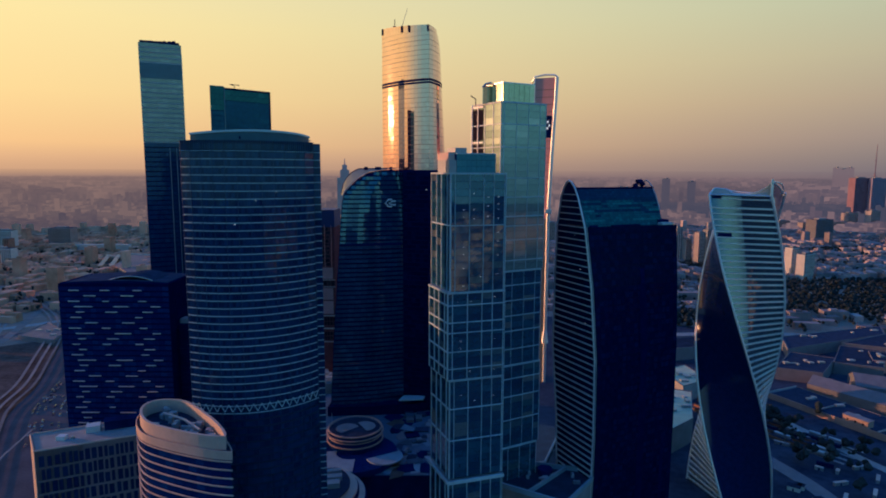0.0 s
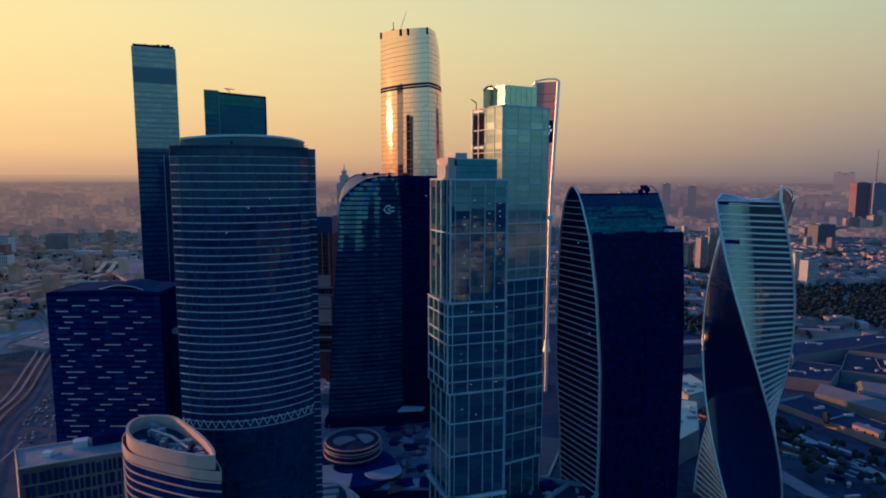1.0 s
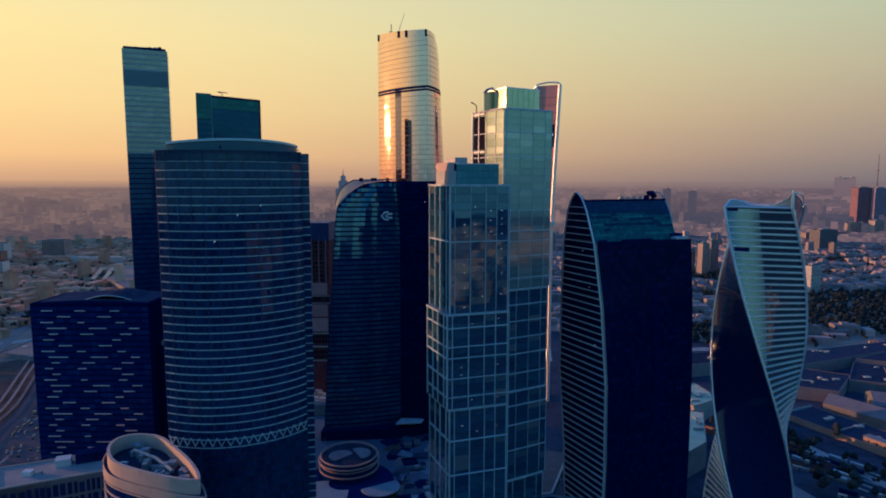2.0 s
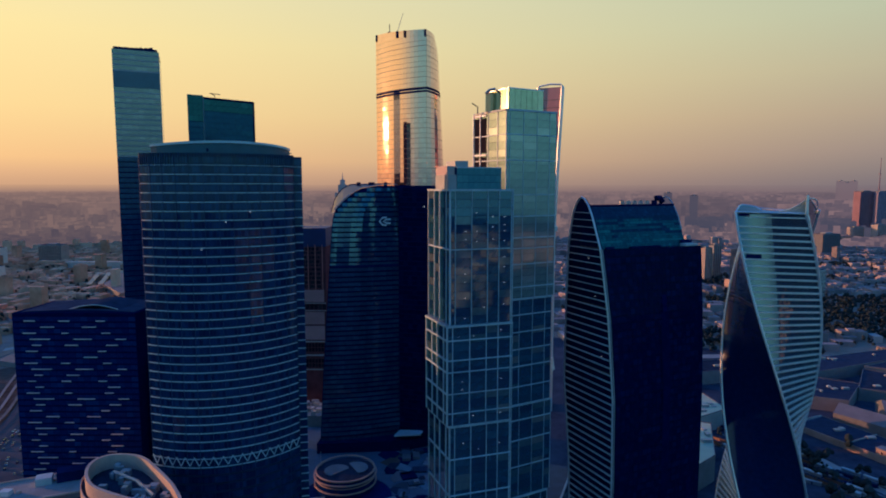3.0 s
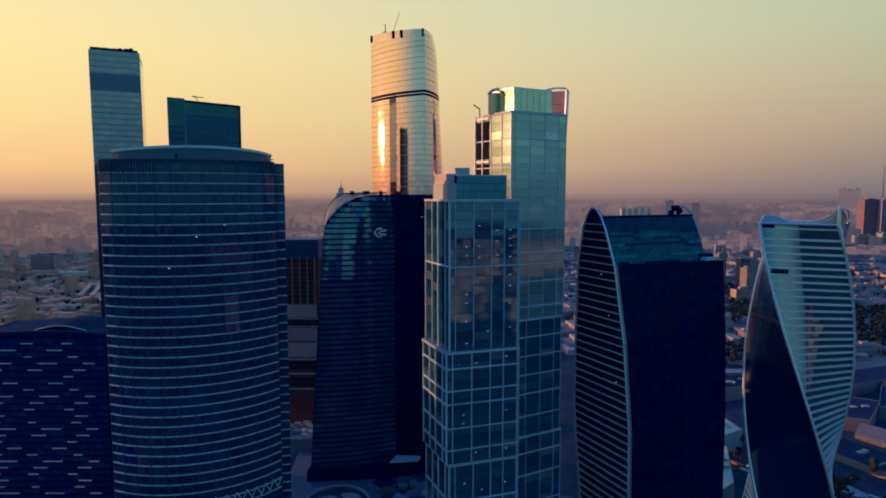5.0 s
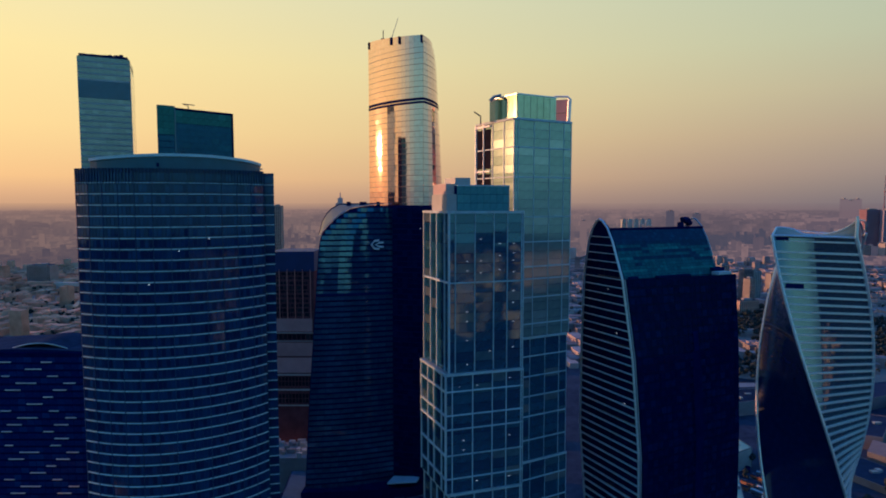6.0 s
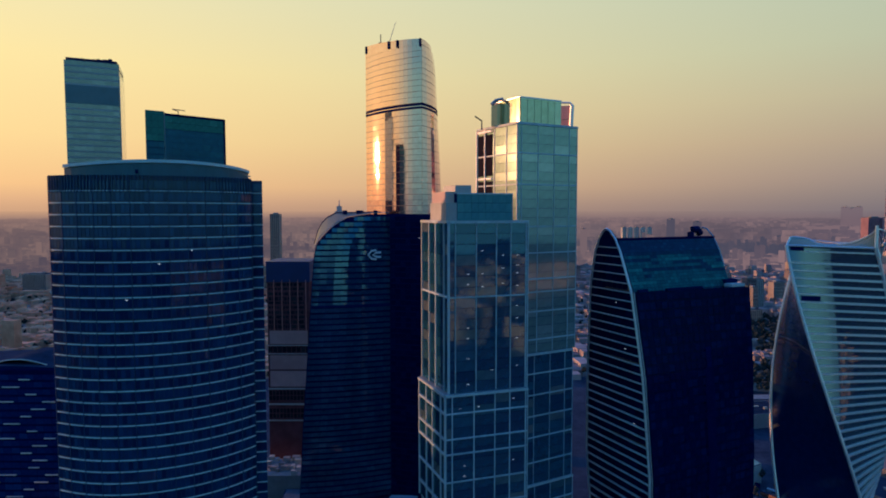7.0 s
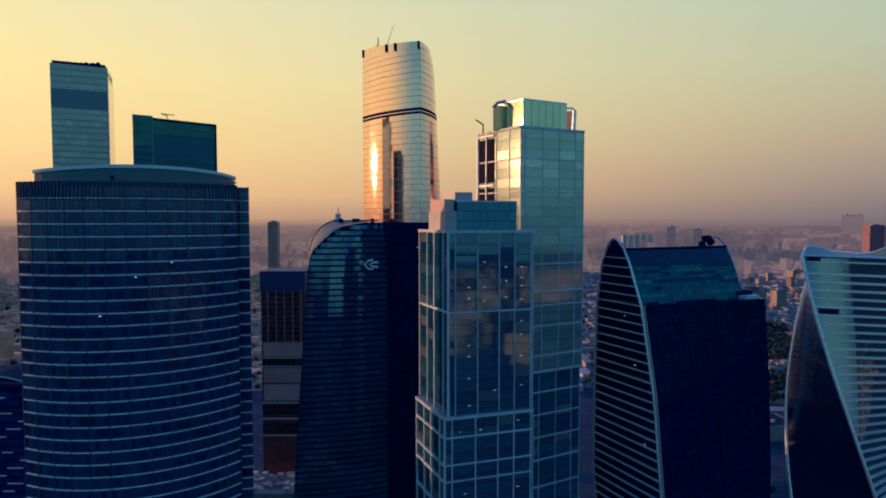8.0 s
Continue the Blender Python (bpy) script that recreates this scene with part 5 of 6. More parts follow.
def dash_tower():
    t = thing("dash_tower", (-224, 425, 0), "black office block scattered with short pale louvres", "office block")
    a, b = (-261.5, 406.0), (-186.5, 406.0)
    part("tower_body", Geo().prism([a, b, (-186.5, 446), (-261.5, 446)], 0, 166), M["core"], t)
    panes = Panes(t, M["g_navy"], single=300, depth=0.2)
    facade(panes, a, b, 5.9, 42, 3.76, 18, sill=1.0, gap=0.12, tilt=0.006)
    panes.finish()
    # louvres, metres from the wall's west end and length, repeating every ten storeys
    rows = [((6.2, 7.9), (29.8, 4.2), (54.1, 5.4)), ((10.2, 12.4), (37.1, 10.8), (62.5, 6.3)), ((11.3, 5.6), (31.3, 8.1), (56.7, 7.0)), ((7.3, 7.2), (51.3, 5.1)),
            ((17.1, 8.3), (42.4, 8.3)), ((5.7, 8.3), (28.3, 5.6), (54.2, 5.0)), ((10.0, 12.5), (37.0, 10.8), (62.7, 5.6)), ((11.6, 5.1), (31.4, 7.8), (56.5, 7.4)),
            ((7.2, 5.1), (28.1, 5.6), (50.6, 5.3)), ((11.7, 5.0), (56.4, 7.4), (17.3, 0.1))]
    fl = 3.76
    louvres = [((7.3, 6.8), (28.4, 6.7), (51.0, 5.6)), ((17.1, 8.3), (42.5, 8.6))] + rows * 4
    for k in range(41):
        for x, w in louvres[k]:
            if w < 1:
                continue
            part("louvre", bar((a[0] + x, 406), (a[0] + x + w, 406), 161 - fl * k, 0.55, 0.6), M["louvre"], t)
    roof = Geo().sheet([[(-258 + 70 * i / 16, y, 166.3 + 1.3 * math.sin(math.pi * i / 16)) for i in range(17)] for y in (445, 408)])
    part("bowed_roof", roof, M["roof"], t)
    part("roof_gable", Geo().sheet([[(-258 + 70 * i / 16, 408, 166.0) for i in range(17)], [(-258 + 70 * i / 16, 408, 166.4 + 1.3 * math.sin(math.pi * i / 16)) for i in range(17)]]), M["dark"], t)
    canopy = Geo().sheet([[(-230 + 30 * i / 12, y, 167.2 + 2.8 * math.sin(math.pi * i / 12)) for i in range(13)] for y in (440, 412)])
    part("roof_canopy", canopy, M["roof"], t, "dark bowed canopy")
    # an added pale bar draws the sun on the front edge
    part("canopy_rim", Geo().tube([(-230 + 30 * i / 12, 411.8, 167.2 + 2.8 * math.sin(math.pi * i / 12)) for i in range(13)], 0.35, 5), M["pale"], t, "pale bar drawn as the sunlit canopy edge")
    w0, w1 = (-194.5, 418), (-177.0, 418)
    part("side_wing", Geo().prism([w0, w1, (-177, 440), (-194.5, 440)], 0, 135), M["core"], t)
    for k in range(37):
        part("wing_ledge", bar(w0, w1, 2 + 3.6 * k, 0.5, 0.6), M["dark"], t)
    part("wing_plant", Geo().block(-186, -178, 420, 428, 135, 138), M["steel"], t)

# ---- lower buildings among the towers ----


def oval_building():
    t = thing("oval_building", (-122, 275, 0), "teardrop office block with pale floor bands and a sunlit rim", "office block")
    pts = [(-91.5, 251), (-101, 252.5), (-113, 256.5), (-126, 262), (-137, 268), (-144, 275), (-149.5, 284), (-151.5, 293), (-148, 299), (-140, 300), (-130, 296.5), (-117, 284), (-105, 271), (-96, 259)]
    out = curve(pts + [pts[0]], 3)[:-1]
    c = Vector((-124, 278))
    sc = [tuple(c + (Vector(p) - c) * 0.965) for p in out]
    part("tower_body", Geo().prism(sc, 0, 120), M["g_navy"], t)
    front = out[:24][::-1]
    seg = 3.9
    for k in range(28):
        z = 116.5 - seg * k
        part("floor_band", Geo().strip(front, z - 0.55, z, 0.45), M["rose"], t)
    pan = Panes(t, M["g_navy"], single=300, depth=0.1)
    for k in range(28):
        for p, q in zip(front, front[1:]):
            p2, q2 = lerp(p, c, 0.03), lerp(q, c, 0.03)
            pan.add((*p2, 116.5 - seg * (k + 1) + 0.1), (q2[0] - p2[0], q2[1] - p2[1], 0), seg - 1.1, 0.005)
    pan.finish()
    ring_ = out[::-1]
    # fascia and screen take the stone that has sunset warmth painted in
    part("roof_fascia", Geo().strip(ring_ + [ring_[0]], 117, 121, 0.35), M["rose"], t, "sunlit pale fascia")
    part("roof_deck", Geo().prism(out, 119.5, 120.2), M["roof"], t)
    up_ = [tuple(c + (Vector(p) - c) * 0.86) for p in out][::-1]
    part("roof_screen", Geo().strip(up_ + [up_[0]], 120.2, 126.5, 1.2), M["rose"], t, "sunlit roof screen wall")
    rng = random.Random(3)
    for i in range(26):
        f, s = rng.uniform(0.1, 0.9), rng.uniform(-0.55, 0.55)
        x, y = -146 + 44 * f, 290 - 30 * f + 16 * s * (1 - f * 0.6)
        w, d, h = rng.uniform(1.2, 3.6), rng.uniform(1.2, 3.0), rng.uniform(1.2, 4.0)
        part("roof_plant", Geo().block(x, x + w, y, y + d, 120.2, 120.2 + h), M["steel"] if i % 3 else M["concrete"], t)
    part("roof_duct", Geo().tube([(-138, 288, 123), (-124, 279, 123.5), (-112, 268, 123)], 0.8, 6), M["steel"], t)


def slit_building():
    t = thing("slit_building", (-215, 345, 0), "low stone-clad office block with tall slit windows", "office block")
    a, b = Vector((-229, 324)), Vector((-170, 352))
    back = Vector((-17, 22))
    c, d = b + back, a + back
    top = 85.0
    part("building_body", Geo().prism([tuple(p) for p in (a, b, c, d)], 0, top), M["facade_stone"], t)
    mid = a.lerp(b, 0.36)
    n = outset(a, b, 1)
    fl = 7.8
    pn = Panes(t, M["g_pane_dark"], single=300, depth=0.1)
    rng = random.Random(5)
    for k in range(10):
        z = top - 9.5 - fl * k
        u = (b - a).normalized()
        x = 1.6
        while x < (b - a).length - 3.6:
            w = rng.choice((1.7, 2.1, 2.6))
            p = a + u * (x + 0.9 * (k % 2))
            o = Vector((*p, z)) + n * 0.02
            pn.add(o, (u * w).to_3d(), fl - rng.choice((1.2, 1.5, 2.0)), 0.003)
            x += w + rng.choice((0.7, 0.9, 1.5))
        part("floor_band", bar(tuple(a), tuple(b), z - 1.3, 0.8, 0.3), M["facade_stone"], t)
    pn.finish()
    # the end wall's sun warmth is partly in its stone colour
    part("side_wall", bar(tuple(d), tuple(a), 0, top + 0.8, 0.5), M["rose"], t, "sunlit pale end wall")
    part("projecting_bay", Geo().prism([tuple(p) for p in (a, mid, mid + back * 0.4, a + back * 0.4)], 0, top), M["facade_stone"], t)
    part("parapet", bar(tuple(a), tuple(b), top, 0.9, 0.4), M["rose"], t)
    part("parapet", bar(tuple(b), tuple(c), top, 0.9, 0.4), M["rose"], t)
    part("parapet", bar(tuple(c), tuple(d), top, 0.9, 0.4), M["rose"], t)
    part("roof_deck", Geo().prism([lerp(p, (a + c) / 2, 0.02) for p in (a, b, c, d)], top, top + 0.2), M["concrete"], t)
    part("roof_plant", Geo().block(-226, -221, 338, 342, top + 0.2, top + 2.6), M["snow"], t, "pale roof unit")
    part("roof_plant", Geo().block(-218.5, -217, 340, 342, top + 0.2, top + 1.8), M["steel"], t)
    part("penthouse", Geo().prism([(-205, 352), (-183, 362), (-188, 369), (-209, 359)], top, top + 5.5), M["dark"], t)
    part("penthouse", Geo().prism([(-214, 348), (-207, 351), (-210, 357), (-217, 354)], top, top + 4.0), M["snow"], t)


def plaza():
    t = thing("podium_mall", (-60, 480, 0), "low podium roofs with pale and dark patches", "shopping centre")
    part("podium_body", Geo().prism([(-115, 430), (-70, 420), (-5, 420), (30, 470), (20, 585), (-125, 585)], 0, 21), M["dark"], t)
    part("podium_roof", Geo().prism([(-114, 431), (-70, 421), (-6, 421), (29, 470), (19, 584), (-124, 584)], 21, 21.4), M["teal_roof"], t)
    part("glass_skirt", Geo().prism(arc((-68, 448), 33, 0, 360, 36)[:-1], 21.4, 26), M["g_navy"], t)
    lobes = ((arc((-74, 440), 26, 170, 290, 14) + arc((-70, 446), 12, 290, 170, 10)), (arc((-44, 440), 14, 200, 400, 14)))
    for k, poly in enumerate(lobes):
        part("pale_roof", Geo().prism(poly, 26, 26.8), M["lobe"], t, "pale sheet roof")
    ringz = [(22.6, 30.0), (21.2, 33.4), (22.8, 36.2), (21.6, 38.9)]
    c = (-70, 465)
    for r, z in ringz:
        part("drum_ring", Geo().strip(arc(c, r, 0, -360, 40), z, z + 0.8, 1.0), M["tan"], t)
    part("drum_wall", Geo().prism(arc(c, 20.8, 0, 360, 40)[:-1], 21, 37.6), M["g_navy"], t)
    part("drum_roof", Geo().prism(arc(c, 20.6, 0, 360, 36)[:-1], 37.6, 38.1), M["roof"], t)
    part("drum_roof_patch", Geo().prism(arc((-76, 464), 9, 20, 250, 16), 38.1, 38.5), M["stone"], t, "pale roof patch")
    part("drum_roof_patch", Geo().prism(arc((-63, 468), 9, -70, 130, 16), 38.1, 38.6), M["steel"], t)
    rng = random.Random(8)
    for i in range(60):
        x, y = rng.uniform(-38, 14), rng.uniform(428, 536)
        w, d = rng.uniform(3, 13), rng.uniform(3, 11)
        a = rng.choice((0.3, -0.25, 0.05))
        u, v = Vector((math.cos(a), math.sin(a), 0)), Vector((-math.sin(a), math.cos(a), 0))
        h = rng.choice((0.25, 0.4, 1.2, 2.4))
        part("roof_piece", Geo().box((x, y, 21.4), u * w, v * d, (0, 0, h)), M[rng.choice(("teal_roof", "stone", "dark", "steel", "teal_roof", "roof"))], t)
    for i in range(46):
        x, y = rng.uniform(-44, 14), rng.uniform(424, 540)
        q = [(x + rng.uniform(3, 10) * math.cos(a), y + rng.uniform(3, 12) * math.sin(a)) for a in (0.3, 1.2, 2.2, 3.3, 4.3, 5.4)]
        part("roof_patch", Geo().prism(q, 21.3, 21.5 + 0.006 * i), M[rng.choice(("rail_yard", "dark", "lobe", "roof", "stone", "teal_roof"))], t)
    for x, y in ((-86, 480), (-95, 500), (-70, 492)):
        part("roof_mast", Geo().tube([(x, y, 21), (x, y, 36)], 0.25, 5), M["steel"], t)


def crescent_building():
    t = thing("crescent_building", (-70, 385, 0), "small crescent block with layered curved roof edges", "office block")
    c = (-92, 384)
    for r, z0, z1, mk in ((41, 0, 25, "g_navy"), (40, 25, 26.4, "rose"), (36, 26.4, 29.5, "dark"), (35, 29.5, 31, "rose")):
        part("tier", Geo().prism(arc(c, r, -40, 58, 22) + [(-92, 410), (-98, 352)], z0, z1), M[mk], t)
    part("roof_deck", Geo().prism(arc(c, 30, -36, 54, 16) + [(-92, 405), (-96, 358)], 33, 33.5), M["roof"], t)
    for x, y, w, d, h in ((-88, 386, 20, 5, 3), (-86, 376, 18, 6, 3.6), (-84, 396, 14, 4, 2.4)):
        part("roof_plant", Geo().box((x, y, 33.4), (w, 4, 0), (-1, d, 0), (0, 0, h)), M["steel"], t)


def court_block():
    t = thing("court_block", (75, 390, 0), "pale low block with walled roof courts beside the black tower", "office block")
    a, b, c, d = (31, 379), (66, 402), (106, 391), (76, 352)
    part("building_body", Geo().prism([a, b, c, d], 0, 38), M["concrete"], t)
    m1, m2 = lerp(a, d, 0.55), lerp(b, c, 0.5)
    for p, q in ((a, b), (b, c), (c, d), (d, a), (m1, m2)):
        part("parapet", bar(p, q, 38, 3.2, 0.0, 1.3), M["lobe"], t)
    part("roof_deck", Geo().prism([lerp(p, (70, 382), 0.05) for p in (a, b, c, d)], 38, 38.4), M["roof"], t)
    rng = random.Random(12)
    for i in range(9):
        x, y = rng.uniform(52, 90), rng.uniform(376, 394)
        part("roof_plant", Geo().block(x, x + rng.uniform(1.5, 5), y, y + rng.uniform(1.5, 3.5), 38.4, 38.4 + rng.uniform(0.8, 2.6)), M["steel"], t)
    part("drum", Geo().prism(arc((70, 392), 5, 0, 360, 18)[:-1], 38.4, 42), M["dark"], t)


def grid_podium():
    t = thing("podium_wing", (75, 440, 0), "low blue-glass podium wing behind the grid towers", "office block")
    p = [(40, 410), (74, 418), (98, 480), (62, 492)]
    part("building_body", Geo().prism(p, 0, 33), M["core"], t)
    pn = Panes(t, M["g_office"], single=120, depth=0.15)
    facade(pn, p[0], p[1], 2, 7, 4.2, 9, sill=0.3, gap=0.15, tilt=0.004)
    facade(pn, p[1], p[2], 2, 7, 4.2, 14, sill=0.3, gap=0.15, tilt=0.004)
    pn.finish()
    part("cornice", bar(p[0], p[1], 32.6, 1.6, 1.2), M["mullion"], t)
    part("cornice", bar(p[1], p[2], 32.6, 1.6, 1.2), M["mullion"], t)
    part("roof_deck", Geo().prism([lerp(q, (68, 450), 0.03) for q in p], 33, 33.4), M["teal_roof"], t)
    t = thing("low_wing", (95, 425, 0), "low dark teal block beside the black tower", "office block")
    p = [(58, 412), (84, 400), (112, 425), (90, 455)]
    part("building_body", Geo().prism(p, 0, 26), M["dark"], t)
    part("roof_deck", Geo().prism([lerp(q, (86, 424), 0.04) for q in p], 26, 26.4), M["teal_roof"], t)
    for q, r in zip(p, p[1:] + p[:1]):
        part("parapet", bar(q, r, 26, 1.2, 0.0, 0.7), M["lobe"], t)
    rng = random.Random(6)
    for i in range(14):
        x, y = rng.uniform(72, 98), rng.uniform(408, 440)
        part("roof_plant", Geo().block(x, x + rng.uniform(1.5, 5), y, y + rng.uniform(1.5, 4), 26.3, 26.8 + rng.uniform(0.5, 2.4)), M[rng.choice(("steel", "lobe", "stone"))], t)


def blue_top_building():
    t = thing("unfinished_tower", (-133, 645, 0), "brown brick tower under construction, topped with blue sheeting", "building")
    x0, x1 = -151.5, -114.5
    part("building_body", Geo().block(x0, x1, 635, 672, 0, 186), M["raw_wall"], t)
    part("blue_wrap", Geo().block(x0 - 0.6, x1 + 0.6, 634.2, 672.6, 184, 202), M["blue_sheet"], t, "blue plastic sheeting")
    pn = Panes(t, M["window"], single=200, depth=0.1)
    rng = random.Random(31)
    for k in range(11):
        cuts = [0.02]
        while cuts[-1] < 0.9:
            cuts.append(cuts[-1] + rng.uniform(0.05, 0.16))
        facade(pn, (x0, 635), (x1, 635), 142 + 4.1 * k, 1, 4.1, cuts[:-1], sill=rng.choice((1.0, 1.6, 2.2)), gap=0.9)
    facade(pn, (x0, 635), (x1, 635), 121, 1, 5.5, 9, sill=0.8, gap=0.7)
    facade(pn, (x0, 635), (x1, 635), 78, 2, 4.6, 12, sill=0.9, gap=0.8)
    facade(pn, (x0, 635), (x1, 635), 62, 2, 4.6, 12, sill=0.9, gap=0.8)
    pn.finish()
    for z, h in ((88.5, 1.2), (74.5, 1.4), (60, 1.2), (120, 0.7), (127.5, 0.7), (187, 0.8)):
        part("floor_slab", bar((x0, 635), (x1, 635), z, h, 0.6), M["pale"], t)
    for z, h in ((91, 14), (106.5, 12.5), (129, 12)):
        part("pale_panel", bar((x0 + 1.5, 635), (x1 - 2, 635), z, h, 0.3), M["pink_panel"], t, "pinkish wall panels")
    for k in range(5):
        part("hoist_mast", Geo().tube([(x0 + 6 + 7 * k, 634.3, 141), (x0 + 6 + 7 * k, 634.3, 186)], 0.3, 4), M["red"], t)
    p = thing("depot_roofs", (-135, 600, 0), "cluttered low roofs between the towers", "building")
    part("building_body", Geo().block(-165, -105, 590, 625, 0, 30), M["concrete"], p)
    rng = random.Random(21)
    for i in range(40):
        x, y = rng.uniform(-160, -112), rng.uniform(590, 620)
        part("roof_plant", Geo().block(x, x + rng.uniform(2, 7), y, y + rng.uniform(2, 6), 30, 31 + rng.uniform(0.3, 4)), M[rng.choice(("pale", "steel", "concrete"))], p)


# ---- the city to the right: sheds, yards, housing ----


def shed(label, corners, h, roof, ridge=0.0, monitor=False):
    t = thing("industrial_shed", (*corners[0], 0), label, "warehouse", "railway sheds")
    part("shed_wall", Geo().prism(corners, 0, h), M["concrete"] if monitor else M["stone"], t)
    c = tuple(sum(p[i] for p in corners) / 4 for i in (0, 1))
    if ridge:
        a, b, cc, d = corners
        e, f = lerp(a, d, 0.5), lerp(b, cc, 0.5)
        g = Geo()
        g.v = [Vector((*p, z)) for p, z in ((a, h), (b, h), (cc, h), (d, h), (e, h + ridge), (f, h + ridge))]
        g.f = [(0, 1, 5, 4), (2, 3, 4, 5), (1, 2, 5), (3, 0, 4)]
        part("roof", g, M[roof], t)
    else:
        part("roof", Geo().prism([lerp(p, c, 0.03) for p in corners], h, h + 0.3), M[roof], t)
        for p, q in zip(corners, corners[1:] + corners[:1]):
            part("parapet", bar(p, q, h, 0.8, 0.0, 0.5), M["stone"], t)
        rng = random.Random(int(abs(corners[0][0])))
        for i in range(6):
            f, s = rng.uniform(0.1, 0.9), rng.uniform(0.15, 0.85)
            p = lerp(lerp(corners[0], corners[1], f), lerp(corners[3], corners[2], f), s)
            part("roof_unit", Geo().block(p[0], p[0] + rng.uniform(2, 9), p[1], p[1] + rng.uniform(2, 6), h + 0.2, h + rng.uniform(1, 3)), M["steel"], t)
    return t


def city_right():
    t = shed("long low depot with a tan wall and dark roof", [(353, 634), (428, 470), (470, 489), (394, 653)], 5.5, "roof")
    for f in (0.0, 0.3, 0.62, 1.0):
        p, q = lerp((353, 634), (428, 470), f), lerp((394, 653), (470, 489), f)
        part("roof_wall", bar(p, q, 5.5, 1.6, 0.9), M["concrete"], t, "pale firewall across the roof")
    part("front_wall", bar((353, 634), (428, 470), 0.2, 6.3, 0.4), M["tan"], t, "tan plastered wall")
    t = thing("gatehouse", (393, 545, 0), "small tan gatehouse block on the depot wall", "building")
    part("body", Geo().prism([(386, 561), (396, 540), (404, 544), (394, 565)], 0, 12), M["tan"], t)
    part("roof", Geo().prism([(385.5, 561.5), (396, 539.4), (404.5, 544), (394, 565.6)], 12, 12.5), M["stone"], t)
    for z in (3.0, 7.5):
        for f in (0.2, 0.5, 0.8):
            part("window", post((386, 561), (396, 540), f, z, z + 2.2, 1.6, 0.08), M["window"], t)
    shed("shed with a broad grey gabled roof", [(402, 646), (456, 562), (486, 584), (430, 672)], 12, "stone", ridge=6)
    shed("square shed with a grey hipped roof", [(452, 640), (484, 622), (500, 658), (468, 678)], 12, "stone", ridge=9)
    shed("wide flat-roofed depot with dark felt roof", [(393, 694), (437, 674), (488, 731), (446, 757)], 14, "roof")
    shed("wide flat-roofed depot with dark felt roof", [(475, 715), (521, 694), (571, 760), (530, 788)], 14, "roof")
    shed("long flat-roofed depot with dark felt roof", [(450, 770), (631, 845), (659, 892), (475, 830)], 14, "roof")
    shed("long flat-roofed depot beside the park", [(540, 800), (660, 740), (720, 790), (640, 850)], 14, "roof")
    shed("pale flat-roofed hall behind the black tower", [(188, 492), (226, 524), (252, 592), (226, 604)], 22, "hall_roof")
    shed("pale-walled hall beside the railway", [(254, 618), (290, 640), (284, 690), (250, 672)], 18, "hall_roof", monitor=True)
    shed("long low brick depot with a felt roof", [(290, 760), (400, 790), (396, 830), (292, 810)], 16, "roof")
    t = shed("flat red-walled hall beside the depots", [(527, 722), (562, 706), (584, 742), (548, 760)], 15, "roof")
    part("red_wall", bar((527, 722), (562, 706), 0.5, 14, 0.4), M["red"], t, "bright red painted wall")
    rng = random.Random(41)
    kinds = (("yard_hut", "small pale hut in the depot yard", "pale", 3.2), ("container", "steel container in the depot yard", "steel", 2.6), ("container", "dark container in the depot yard", "dark", 2.6))
    for i in range(120):
        name, label, mat_, h = rng.choice(kinds)
        x, y = rng.uniform(262, 420), rng.uniform(395, 700)
        if y > 905 - 0.95 * x and y < 1100 - 0.9 * x or (x > 340 and y > 480):
            continue
        t = thing(name, (x, y, 0), label, "hut" if name == "yard_hut" else "container", "things in the depot yard")
        a = rng.choice((0.9, -0.65, 0.2))
        u, v = Vector((math.cos(a), math.sin(a), 0)), Vector((-math.sin(a), math.cos(a), 0))
        w, d = (rng.uniform(5, 13), rng.uniform(4, 7)) if name == "yard_hut" else (rng.choice((6.1, 12.2)), 2.44)
        part("body", Geo().box((x, y, 0), u * w, v * d, (0, 0, h)), M[mat_], t)
        part("roof", Geo().box(Vector((x, y, h)) - u * 0.15 - v * 0.15, u * (w + 0.3), v * (d + 0.3), (0, 0, 0.25)), M["roof"] if name == "yard_hut" else M[mat_], t)
        part("door", Geo().box(Vector((x, y, 0.1)) + u * w * 0.4 - v * 0.06, u * 1.1, v * 0.06, (0, 0, 2.1)), M["dark"], t)


city_right()
plaza()
oval_building()
slit_building()
crescent_building()
court_block()
grid_podium()
blue_top_building()
round_tower()
gold_tower()
arch_tower()
twin_grid_towers()
red_tower()
blade_tower()
twisted_tower()
slab_tower()
green_tower()
dash_tower()

# ---- the city beyond ----
rng = random.Random(77)


def near_towers(x, y):
    """Inside the ground kept free for the towers, sheds and the motorway."""
    if y < -250:
        return False
    if y < 760 and -330 < x < 240:
        return True
    if y < 900 and x >= 240:
        return True
    return x < -330 and y < 1000 and x > -700


